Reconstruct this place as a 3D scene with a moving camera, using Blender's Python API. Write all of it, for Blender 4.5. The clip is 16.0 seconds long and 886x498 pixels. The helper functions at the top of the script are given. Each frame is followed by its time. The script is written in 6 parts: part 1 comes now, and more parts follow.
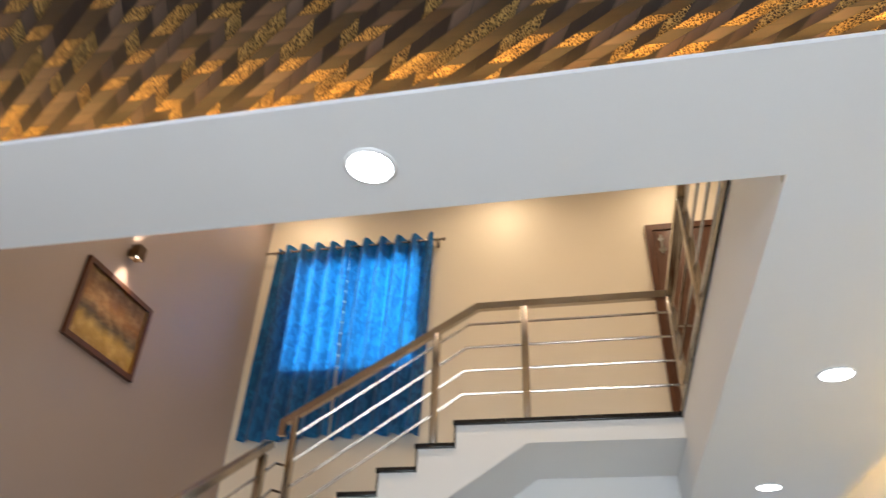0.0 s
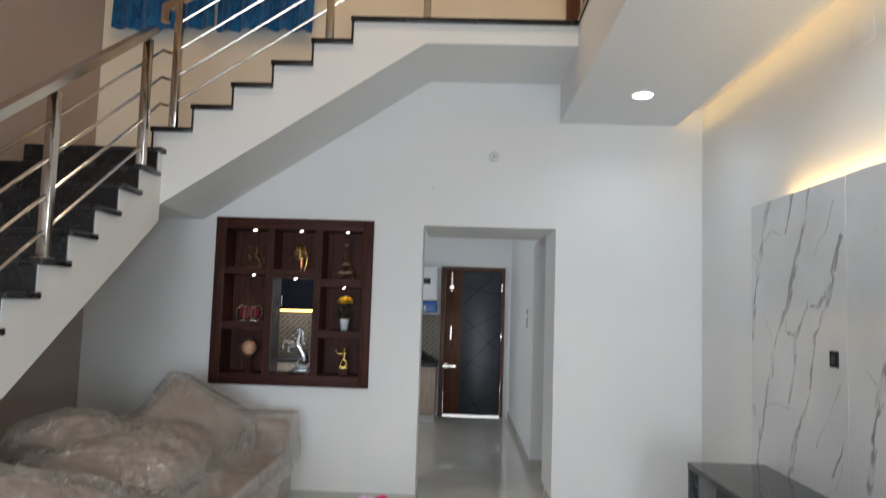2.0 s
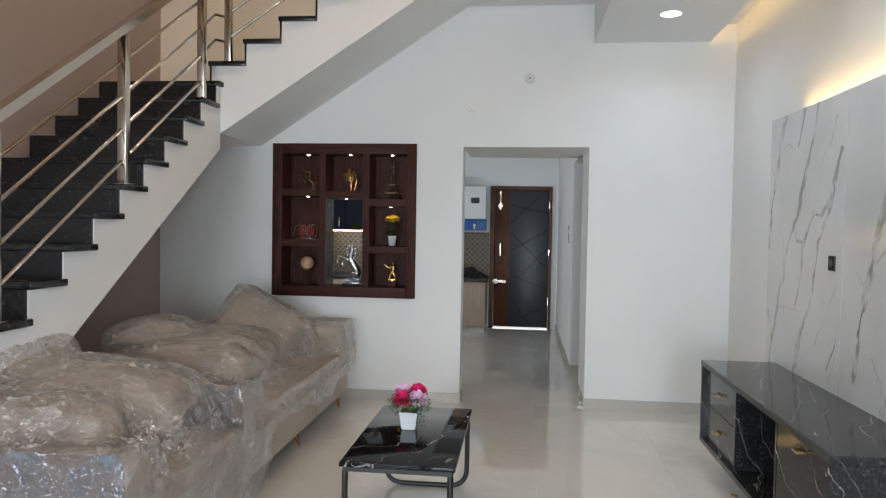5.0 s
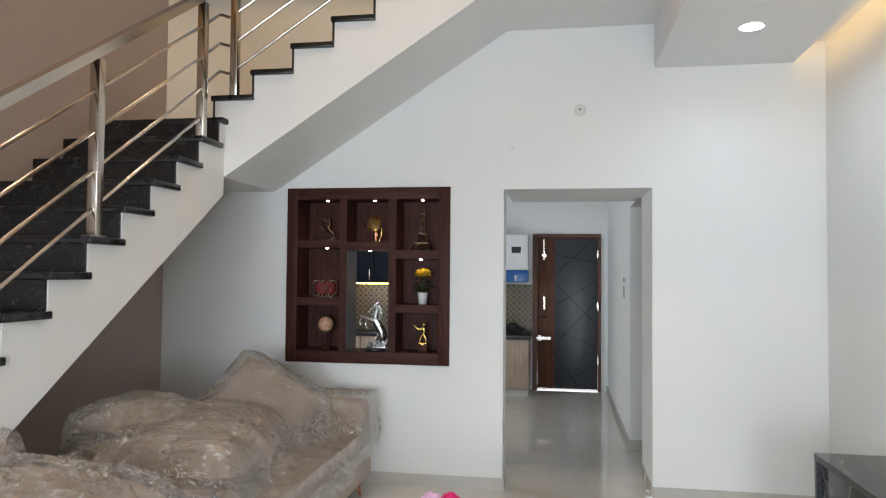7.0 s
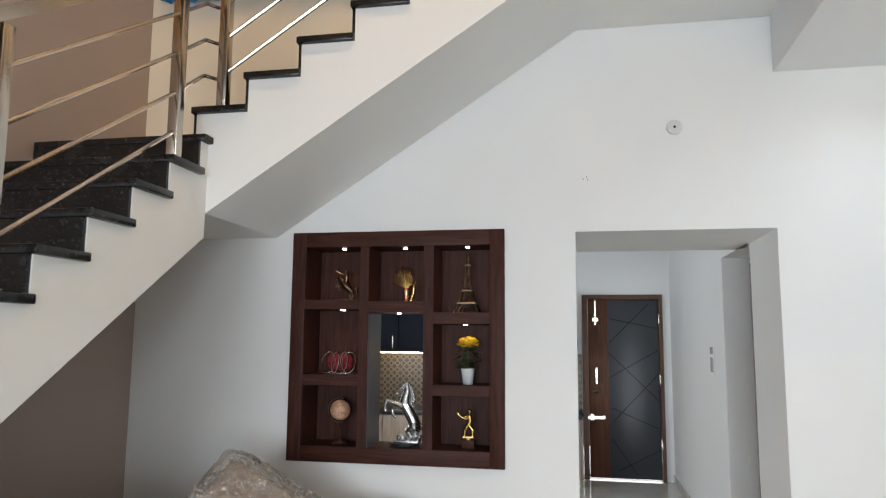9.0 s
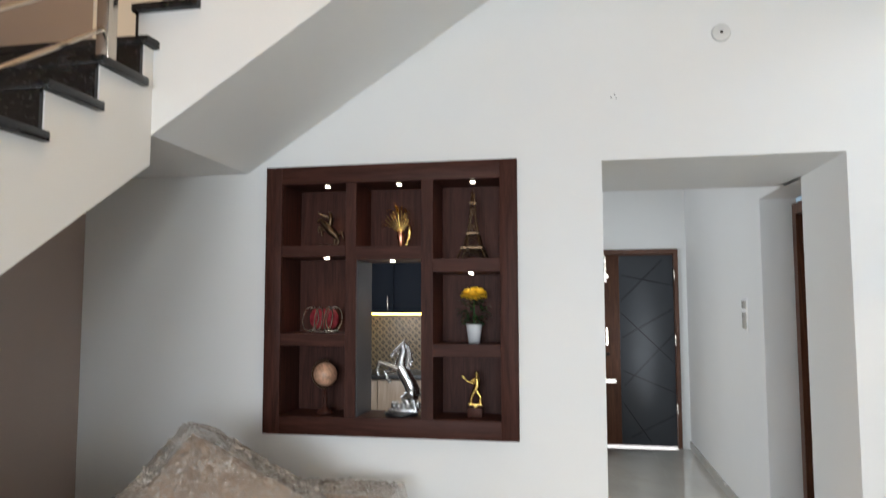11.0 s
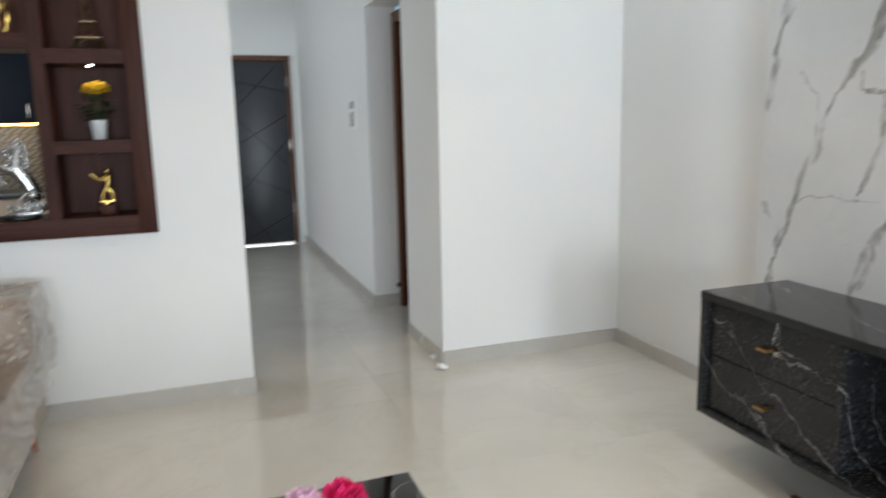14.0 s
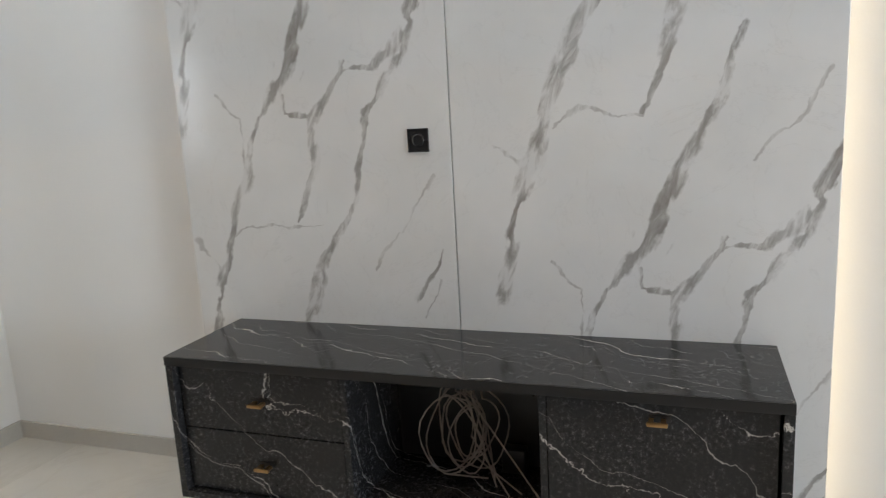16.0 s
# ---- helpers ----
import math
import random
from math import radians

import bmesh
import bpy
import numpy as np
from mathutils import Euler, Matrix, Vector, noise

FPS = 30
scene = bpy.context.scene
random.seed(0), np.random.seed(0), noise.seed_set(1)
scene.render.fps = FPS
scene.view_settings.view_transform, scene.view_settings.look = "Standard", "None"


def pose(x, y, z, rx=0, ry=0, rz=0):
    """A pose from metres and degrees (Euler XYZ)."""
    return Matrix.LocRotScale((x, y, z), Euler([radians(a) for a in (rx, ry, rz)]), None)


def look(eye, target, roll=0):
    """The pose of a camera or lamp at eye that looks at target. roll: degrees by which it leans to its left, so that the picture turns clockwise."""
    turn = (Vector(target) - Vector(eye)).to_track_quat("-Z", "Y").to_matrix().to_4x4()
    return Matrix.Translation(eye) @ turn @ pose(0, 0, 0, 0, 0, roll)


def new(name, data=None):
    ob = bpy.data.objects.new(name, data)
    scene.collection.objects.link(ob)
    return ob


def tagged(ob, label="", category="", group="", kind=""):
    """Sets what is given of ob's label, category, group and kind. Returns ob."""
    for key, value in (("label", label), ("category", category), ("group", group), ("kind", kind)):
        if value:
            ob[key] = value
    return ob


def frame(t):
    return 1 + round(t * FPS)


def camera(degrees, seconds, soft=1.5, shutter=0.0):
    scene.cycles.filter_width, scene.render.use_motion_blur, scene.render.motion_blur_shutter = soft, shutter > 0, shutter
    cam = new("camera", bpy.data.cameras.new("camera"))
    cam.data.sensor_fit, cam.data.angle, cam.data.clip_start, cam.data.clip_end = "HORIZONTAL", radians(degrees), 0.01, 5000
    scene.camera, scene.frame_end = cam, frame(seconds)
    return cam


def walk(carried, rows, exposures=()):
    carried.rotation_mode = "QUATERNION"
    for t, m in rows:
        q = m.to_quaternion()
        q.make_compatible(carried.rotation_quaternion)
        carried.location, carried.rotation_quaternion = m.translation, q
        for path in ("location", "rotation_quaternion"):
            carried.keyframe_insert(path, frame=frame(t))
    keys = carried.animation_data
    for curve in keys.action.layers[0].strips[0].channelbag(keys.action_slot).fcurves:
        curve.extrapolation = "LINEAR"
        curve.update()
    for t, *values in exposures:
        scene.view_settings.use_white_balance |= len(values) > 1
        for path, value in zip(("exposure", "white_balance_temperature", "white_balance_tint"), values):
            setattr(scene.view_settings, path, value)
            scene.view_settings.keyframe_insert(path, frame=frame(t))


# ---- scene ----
cam = camera(63.8, 16.0, soft=1.2, shutter=0.4)
PATH = [
    (0, (0.447, -0.206, 1.624), (0.078, 1.408, 2.746), 2.5),
    (0.5, (0.319, -0.124, 1.618), (0.241, 1.576, 2.669), 1.7),
    (1, (0.259, -0.072, 1.629), (0.261, 1.722, 2.513), 2.4),
    (1.5, (0.196, -0.1, 1.571), (0.222, 1.833, 2.084), 1.8),
    (2, (0.306, -0.18, 1.484), (0.25, 1.813, 1.645), 1.8),
    (2.5, (0.345, -0.236, 1.45), (0.2, 1.759, 1.428), 1.0),
    (3, (0.406, -0.343, 1.421), (0.172, 1.638, 1.286), 0.7),
    (5.5, (0.506, -0.558, 1.479), (0.284, 1.43, 1.441), 1.0),
    (6, (0.515, -0.352, 1.507), (0.241, 1.63, 1.496), 0.5),
    (6.5, (0.45, -0.066, 1.503), (0.151, 1.912, 1.529), 0.6),
    (7, (0.409, 0.24, 1.497), (0.078, 2.211, 1.568), 0.5),
    (7.5, (0.368, 0.541, 1.505), (0.003, 2.504, 1.622), 0.5),
    (8, (0.232, 0.829, 1.522), (-0.127, 2.789, 1.688), 0.5),
    (10.5, (-0.077, 1.981, 1.508), (-0.5, 3.911, 1.82), 0.2),
    (11, (-0.114, 2.014, 1.447), (-0.485, 3.973, 1.608), -0.1),
    (11.5, (-0.167, 1.953, 1.402), (-0.43, 3.935, 1.355), -0.4),
    (12, (-0.164, 1.866, 1.312), (-0.34, 3.848, 1.105), -0.6),
    (12.5, (-0.097, 1.735, 1.257), (-0.216, 3.702, 0.914), -0.4),
    (13, (-0.15, 1.594, 1.292), (-0.142, 3.537, 0.82), -0.3),
    (13.5, (-0.248, 1.562, 1.322), (0.033, 3.484, 0.846), -0.3),
    (14, (-0.245, 1.716, 1.336), (0.419, 3.568, 0.977), -1.2),
    (14.5, (-0.122, 1.84, 1.347), (0.994, 3.487, 1.139), -1.9),
    (15, (-0.18, 2.049, 1.273), (1.389, 3.279, 1.121), -0.1),
    (15.5, (-0.197, 2.215, 1.403), (1.587, 3.057, 1.075), -2.6),
    (16, (-0.158, 2.299, 1.39), (1.691, 2.957, 1.008), -3.2),
]
walk(cam, [(t, look(eye, target, roll)) for t, eye, target, roll in PATH],
     [(0, -1.12, 6450, 13), (0.5, -1.45, 6850, 17), (1.0, -1.5, 7250, 18), (1.5, -1.4, 6900, 14), (2.0, -1.28, 6400, 12), (3.0, -1.05, 6400, 11),
      (5.5, -1.18, 6450, 12), (6.5, -1.06, 6450, 12), (7.0, -0.93, 6500, 12), (8.0, -0.95, 6500, 12), (10.5, -0.56, 6650, 12), (11.0, -0.7, 6600, 12),
      (11.5, -0.7, 6650, 13), (12.0, -0.68, 6500, 14), (12.5, -0.85, 6100, 10), (13.0, -0.82, 6150, 10), (14.0, -0.8, 6450, 10), (14.5, -0.85, 6900, 13), (15.0, -0.68, 7100, 14),
      (15.5, -0.83, 7000, 13), (16.0, -0.95, 6650, 12)])

# ---- world, sun, large lights ----
world = bpy.data.worlds.new("world")
scene.world = world
world.use_nodes = True
wn = world.node_tree.nodes
sky = wn.new("ShaderNodeTexSky")
sky.sky_type, sky.sun_disc = "NISHITA", False
sky.sun_elevation, sky.sun_rotation = radians(50), radians(200)
world.node_tree.links.new(sky.outputs[0], wn["Background"].inputs[0])
wn["Background"].inputs[1].default_value = 0.12


def lamp(name, kind, m, energy, colour, **more):
    data = bpy.data.lights.new(name, kind)
    data.energy, data.color = energy, colour
    for key, value in more.items():
        if key == "size":
            data.shape, data.size, data.size_y = "RECTANGLE", value[0], value[1]
        elif key == "disk":
            data.shape, data.size = "DISK", value
        elif key == "spread":
            data.spread = radians(value)
        elif key == "cone":
            data.spot_size, data.spot_blend = radians(value), 1.0
        elif key == "radius":
            data.shadow_soft_size = value
        elif key == "angle":
            data.angle = radians(value)
    ob = new(name, data)
    ob.matrix_world = m
    return ob


DAY, WARM, COOL = (0.80, 0.91, 1.0), (1.0, 0.66, 0.30), (0.76, 0.89, 1.0)
lamp("sun", "SUN", look((0, -20, 24), (0, 0, 0)), 2.0, (1, 0.95, 0.88), angle=2)
# daylight of the front window and the open front door
lamp("front_window_light", "AREA", look((-1.0, -3.05, 1.5), (-1.0, 2, 0.6)), 158, DAY, size=(2.2, 1.3), spread=130)
lamp("front_door_light", "AREA", look((1.2, -3.05, 1.1), (1.2, 2, 0.4)), 118, DAY, size=(1.0, 2.0), spread=130)
# kitchen window, and window of the upper storey
lamp("kitchen_window_light", "AREA", look((-2.5, 7.2, 1.6), (0, 8.2, 1.2)), 70, (0.85, 0.93, 1.0), size=(1.4, 1.1))
lamp("upper_window_light", "AREA", look((-1.62, 7.5, 5.0), (-1.62, 4.0, 4.7)), 330, (0.95, 0.98, 1.0), size=(0.7, 0.5))

# ---- materials ----


def nodes(name):
    m = bpy.data.materials.new(name)
    m.use_nodes = True
    return m, m.node_tree.nodes, m.node_tree.links, m.node_tree.nodes["Principled BSDF"]


def mathn(n, l, op, a, b=None, clamp=False):
    x = n.new("ShaderNodeMath")
    x.operation, x.use_clamp = op, clamp
    for i, v in enumerate((a, b)):
        if v is None:
            continue
        if isinstance(v, (int, float)):
            x.inputs[i].default_value = v
        else:
            l.new(v, x.inputs[i])
    return x.outputs[0]


def noise_n(n, l, vec, scale, detail=4, rough=0.55, distort=0.0):
    t = n.new("ShaderNodeTexNoise")
    t.inputs["Scale"].default_value, t.inputs["Detail"].default_value = scale, detail
    t.inputs["Roughness"].default_value, t.inputs["Distortion"].default_value = rough, distort
    l.new(vec, t.inputs["Vector"])
    return t.outputs["Fac"]


def ramp(n, l, fac, stops):
    r = n.new("ShaderNodeValToRGB")
    el = r.color_ramp.elements
    while len(el) < len(stops):
        el.new(0.5)
    for e, (p, c) in zip(el, stops):
        e.position, e.color = p, (*c, 1) if len(c) == 3 else c
    l.new(fac, r.inputs[0])
    return r.outputs[0]


def mix(n, l, fac, a, b, kind="MIX"):
    x = n.new("ShaderNodeMixRGB")
    x.blend_type = kind
    for i, v in ((0, fac), (1, a), (2, b)):
        if isinstance(v, (int, float)):
            x.inputs[i].default_value = v
        elif isinstance(v, tuple):
            x.inputs[i].default_value = (*v, 1)
        else:
            l.new(v, x.inputs[i])
    return x.outputs[0]


def coords(n, kind="Object"):
    return n.new("ShaderNodeTexCoord").outputs[kind]


def bump(n, l, b, height, strength, dist=0.002):
    x = n.new("ShaderNodeBump")
    x.inputs["Strength"].default_value, x.inputs["Distance"].default_value = strength, dist
    l.new(height, x.inputs["Height"])
    l.new(x.outputs[0], b.inputs["Normal"])


def plain(name, col, rough=0.5, metal=0.0, var=0.06, scale=5.0, relief=0.15, fine=90.0, coat=0.0, spec=0.5, patches=True):
    m, n, l, b = nodes(name)
    co = coords(n)
    big, small = noise_n(n, l, co, scale), noise_n(n, l, co, fine, 2)
    both = mathn(n, l, "ADD", mathn(n, l, "MULTIPLY", big, 0.7), mathn(n, l, "MULTIPLY", small, 0.3))
    lo, hi = tuple(c * (1 - var) for c in col), tuple(min(1, c * (1 + var)) for c in col)
    l.new(ramp(n, l, both, ((0.3, lo), (0.7, hi))), b.inputs["Base Color"])
    if patches:
        l.new(mathn(n, l, "ADD", mathn(n, l, "MULTIPLY", big, 0.16), max(0.0, rough - 0.08)), b.inputs["Roughness"])
    else:
        b.inputs["Roughness"].default_value = rough
    b.inputs["Metallic"].default_value, b.inputs["Coat Weight"].default_value = metal, coat
    b.inputs["Specular IOR Level"].default_value = spec
    if relief:
        bump(n, l, b, small, relief)
    return m


def glow(name, col, strength):
    m, n, l, b = nodes(name)
    b.inputs["Base Color"].default_value = (*col, 1)
    b.inputs["Emission Color"].default_value, b.inputs["Emission Strength"].default_value = (*col, 1), strength
    return m


def wood(name, dark, light, grain="z", rough=0.35, shine=0.28):
    m, n, l, b = nodes(name)
    mp = n.new("ShaderNodeMapping")
    mp.inputs["Scale"].default_value = {"z": (14, 14, 1.1), "x": (1.1, 14, 14), "y": (14, 1.1, 14)}[grain]
    l.new(coords(n), mp.inputs[0])
    a = noise_n(n, l, mp.outputs[0], 2.2, 6, 0.62, 1.2)
    f = noise_n(n, l, mp.outputs[0], 14, 3)
    s = mathn(n, l, "ADD", mathn(n, l, "MULTIPLY", a, 0.75), mathn(n, l, "MULTIPLY", f, 0.25))
    l.new(ramp(n, l, s, ((0.32, dark), (0.68, light))), b.inputs["Base Color"])
    b.inputs["Roughness"].default_value, b.inputs["Specular IOR Level"].default_value = rough, shine
    bump(n, l, b, s, 0.12)
    return m


def veined(name, ground, vein, rough, aim, dense, warp, wide, shine=0.35):
    """Dark marble laminate with long thin pale veins; aim: the axis across which the veins lie."""
    m, n, l, b = nodes(name)
    co = coords(n)
    dot = n.new("ShaderNodeVectorMath")
    dot.operation = "DOT_PRODUCT"
    l.new(co, dot.inputs[0])
    dot.inputs[1].default_value = aim
    low = mathn(n, l, "MULTIPLY", mathn(n, l, "SUBTRACT", noise_n(n, l, co, 3.1, 2), 0.5), warp)
    jag = mathn(n, l, "MULTIPLY", mathn(n, l, "SUBTRACT", noise_n(n, l, co, 17, 5, 0.65), 0.5), warp * 0.30)
    total = None
    for k, (rate, shift, heavy) in enumerate(((1.0, 0.13, 1.0), (1.83, 0.57, 0.5))):
        t = mathn(n, l, "ADD", mathn(n, l, "ADD", mathn(n, l, "MULTIPLY", dot.outputs["Value"], dense * rate), shift), mathn(n, l, "ADD", mathn(n, l, "MULTIPLY", low, rate), jag))
        d = mathn(n, l, "ABSOLUTE", mathn(n, l, "SUBTRACT", mathn(n, l, "FRACT", t), 0.5))
        off = n.new("ShaderNodeVectorMath")
        l.new(co, off.inputs[0])
        off.inputs[1].default_value = (3.7 * k, 1.9 * k, 5.3 * k)
        swell = ramp(n, l, noise_n(n, l, off.outputs[0], 5.5, 3, 0.6), ((0.42, (0, 0, 0)), (0.55, (0.35, 0.35, 0.35)), (0.72, (1, 1, 1))))
        q = mathn(n, l, "SUBTRACT", 1.0, mathn(n, l, "DIVIDE", d, mathn(n, l, "ADD", mathn(n, l, "MULTIPLY", swell, wide * rate * heavy), 0.0005)), True)
        q = mathn(n, l, "MULTIPLY", q, heavy ** 0.5)
        total = q if total is None else mathn(n, l, "MAXIMUM", total, q)
    cloud = ramp(n, l, noise_n(n, l, co, 75, 6, 0.8), ((0.36, tuple(c * 0.45 for c in ground)), (0.55, tuple(c * 1.6 for c in ground)), (0.66, tuple(c * 8 for c in ground))))
    calm = ramp(n, l, noise_n(n, l, co, 9, 4, 0.6), ((0.38, (0.15, 0.15, 0.15)), (0.62, (1, 1, 1))))
    cloud = mix(n, l, calm, ground, cloud)
    l.new(mix(n, l, total, cloud, vein), b.inputs["Base Color"])
    b.inputs["Roughness"].default_value, b.inputs["Specular IOR Level"].default_value = rough, shine
    return m


def granite():
    m, n, l, b = nodes("black granite")
    co = coords(n)
    v = n.new("ShaderNodeTexVoronoi")
    v.inputs["Scale"].default_value = 130
    l.new(co, v.inputs["Vector"])
    sp = ramp(n, l, noise_n(n, l, co, 75, 4, 0.75), ((0.5, (0.004, 0.004, 0.0045)), (0.60, (0.015, 0.014, 0.014)), (0.72, (0.15, 0.135, 0.125))))
    l.new(mix(n, l, 0.25, sp, mix(n, l, 1.0, v.outputs["Color"], (0.03, 0.03, 0.03), "MULTIPLY")), b.inputs["Base Color"])
    l.new(ramp(n, l, noise_n(n, l, co, 9), ((0.3, (0.16, 0.16, 0.16)), (0.8, (0.34, 0.34, 0.34)))), b.inputs["Roughness"])
    return m


def floor_tile():
    m, n, l, b = nodes("polished cream floor tile")
    info = n.new("ShaderNodeObjectInfo")
    add = n.new("ShaderNodeVectorMath")
    l.new(coords(n), add.inputs[0])
    off = n.new("ShaderNodeCombineXYZ")
    l.new(mathn(n, l, "MULTIPLY", info.outputs["Random"], 30.0), off.inputs[2])
    l.new(off.outputs[0], add.inputs[1])
    a = noise_n(n, l, add.outputs[0], 1.6, 6, 0.6, 1.0)
    ridge = mathn(n, l, "ABSOLUTE", mathn(n, l, "SUBTRACT", noise_n(n, l, add.outputs[0], 1.1, 6, 0.62, 1.2), 0.5))
    vein = ramp(n, l, ridge, ((0.0, (0.55, 0.55, 0.55)), (0.02, (0, 0, 0))))
    ground = ramp(n, l, a, ((0.3, (0.58, 0.555, 0.50)), (0.7, (0.65, 0.625, 0.57))))
    l.new(mix(n, l, mathn(n, l, "MULTIPLY", vein, 0.2), ground, (0.42, 0.36, 0.28)), b.inputs["Base Color"])
    l.new(ramp(n, l, noise_n(n, l, coords(n), 3), ((0.3, (0.035, 0.035, 0.035)), (0.8, (0.075, 0.075, 0.075)))), b.inputs["Roughness"])
    b.inputs["Coat Weight"].default_value, b.inputs["Coat Roughness"].default_value = 0.6, 0.03
    return m


# the print of a marble sheet: chains of (across, height, half width)
BOLD = (((3.74, 2.26, 0.024), (3.87, 2.05, 0.020), (3.97, 1.75, 0.014), (4.05, 1.36, 0.024)),
        ((3.35, 2.16, 0.010), (3.41, 1.95, 0.010), (3.50, 1.80, 0.022), (3.61, 1.52, 0.024), (3.71, 1.41, 0.009), (3.84, 1.14, 0.014), (3.98, 0.69, 0.013), (4.04, 0.40, 0.02)),
        ((3.08, 1.85, 0.016), (3.17, 1.60, 0.010), (3.32, 1.40, 0.014), (3.37, 1.11, 0.008), (3.53, 0.87, 0.016), (3.60, 0.66, 0.024)))
BRANCH = (((3.79, 1.32, 0.007), (3.88, 1.04, 0.010)), ((3.62, 1.46, 0.006), (3.61, 1.40, 0.010), (3.53, 1.39, 0.014), (3.37, 1.56, 0.012)),
          ((3.53, 1.39, 0.018), (3.52, 1.22, 0.012), (3.60, 1.02, 0.004)), ((3.17, 1.63, 0.020), (3.27, 1.55, 0.012), (3.39, 1.53, 0.003)),
          ((3.52, 2.23, 0.022), (3.54, 2.10, 0.016), (3.62, 1.92, 0.005)), ((3.07, 0.94, 0.004), (3.18, 0.77, 0.014)), ((3.09, 0.84, 0.010), (3.15, 0.70, 0.006)))
FINE = (((3.87, 0.99, 0.003), (3.77, 1.04, 0.005), (3.61, 1.00, 0.004), (3.50, 1.02, 0.003)), ((3.91, 1.48, 0.004), (3.79, 1.41, 0.007), (3.78, 1.32, 0.003)),
        ((3.89, 1.90, 0.003), (3.80, 1.95, 0.006), (3.62, 1.91, 0.003)), ((4.05, 0.97, 0.007), (3.95, 0.86, 0.004)), ((3.10, 1.17, 0.004), (3.31, 0.86, 0.005)),
        ((3.13, 2.02, 0.004), (3.30, 1.78, 0.004)), ((4.07, 1.86, 0.003), (3.97, 1.78, 0.006)))


def white_marble():
    """White marble sheet with leaning grey veins, drawn along the chains of its print."""
    m, n, l, b = nodes("white marble sheet")
    co = coords(n)

    def vec(op, a, c=None):
        x = n.new("ShaderNodeVectorMath")
        x.operation = op
        for i, v in enumerate((a, c)):
            if isinstance(v, tuple):
                x.inputs[i].default_value = v
            elif v is not None:
                l.new(v, x.inputs[i])
        return x
    wob = n.new("ShaderNodeTexNoise")
    wob.inputs["Scale"].default_value, wob.inputs["Detail"].default_value, wob.inputs["Roughness"].default_value = 5.5, 5, 0.56
    l.new(co, wob.inputs["Vector"])
    push = vec("MULTIPLY", vec("SUBTRACT", wob.outputs["Color"], (0.5, 0.5, 0.5)).outputs[0], (0.0, 0.11, 0.11)).outputs[0]
    p = vec("MULTIPLY", vec("ADD", co, push).outputs[0], (0.0, 1.0, 1.0)).outputs[0]
    along = n.new("ShaderNodeMapping")
    along.vector_type = "TEXTURE"
    along.inputs["Rotation"].default_value = (radians(22), 0, 0)
    along.inputs["Scale"].default_value = (1.0, 1.0, 3.6)
    l.new(co, along.inputs[0])
    streaks = noise_n(n, l, along.outputs[0], 26, 5, 0.62, 0.5)
    swell = ramp(n, l, noise_n(n, l, along.outputs[0], 15, 3, 0.6), ((0.36, (0.35, 0.35, 0.35)), (0.50, (1.2, 1.2, 1.2)), (0.64, (2.3, 2.3, 2.3))))
    total = None
    for chains, weight in ((BOLD, 1.0), (BRANCH, 0.95), (FINE, 0.6)):
        for chain in chains:
            for (y0, z0, w0), (y1, z1, w1) in zip(chain, chain[1:]):
                dy, dz = y1 - y0, z1 - z0
                d = vec("SUBTRACT", p, (0.0, y0, z0)).outputs[0]
                h = mathn(n, l, "MULTIPLY", vec("DOT_PRODUCT", d, (0.0, dy, dz)).outputs["Value"], 1.0 / (dy * dy + dz * dz), True)
                sc = vec("SCALE", (0.0, dy, dz))
                l.new(h, sc.inputs["Scale"])
                far = vec("LENGTH", vec("SUBTRACT", d, sc.outputs[0]).outputs[0]).outputs["Value"]
                wide = mathn(n, l, "MULTIPLY", mathn(n, l, "ADD", mathn(n, l, "MULTIPLY", h, w1 - w0), w0), swell)
                q = mathn(n, l, "SUBTRACT", 1.0, mathn(n, l, "DIVIDE", far, wide), True)
                q = mathn(n, l, "MULTIPLY", mathn(n, l, "MULTIPLY", q, 2.2, True), weight)
                total = q if total is None else mathn(n, l, "MAXIMUM", total, q)
    grain = ramp(n, l, streaks, ((0.38, (0.10, 0.10, 0.10)), (0.54, (0.75, 0.75, 0.75)), (0.68, (1, 1, 1))))
    hair = ramp(n, l, mathn(n, l, "ABSOLUTE", mathn(n, l, "SUBTRACT", noise_n(n, l, co, 2.6, 6, 0.6, 1.6), 0.5)), ((0.0, (0.10, 0.10, 0.10)), (0.006, (0, 0, 0))))
    total = mathn(n, l, "MAXIMUM", mathn(n, l, "MULTIPLY", total, grain), hair)
    cloud = ramp(n, l, noise_n(n, l, co, 2.2, 5), ((0.3, (0.67, 0.675, 0.67)), (0.7, (0.77, 0.775, 0.77))))
    l.new(mix(n, l, total, cloud, (0.27, 0.255, 0.24)), b.inputs["Base Color"])
    b.inputs["Roughness"].default_value = 0.15
    return m


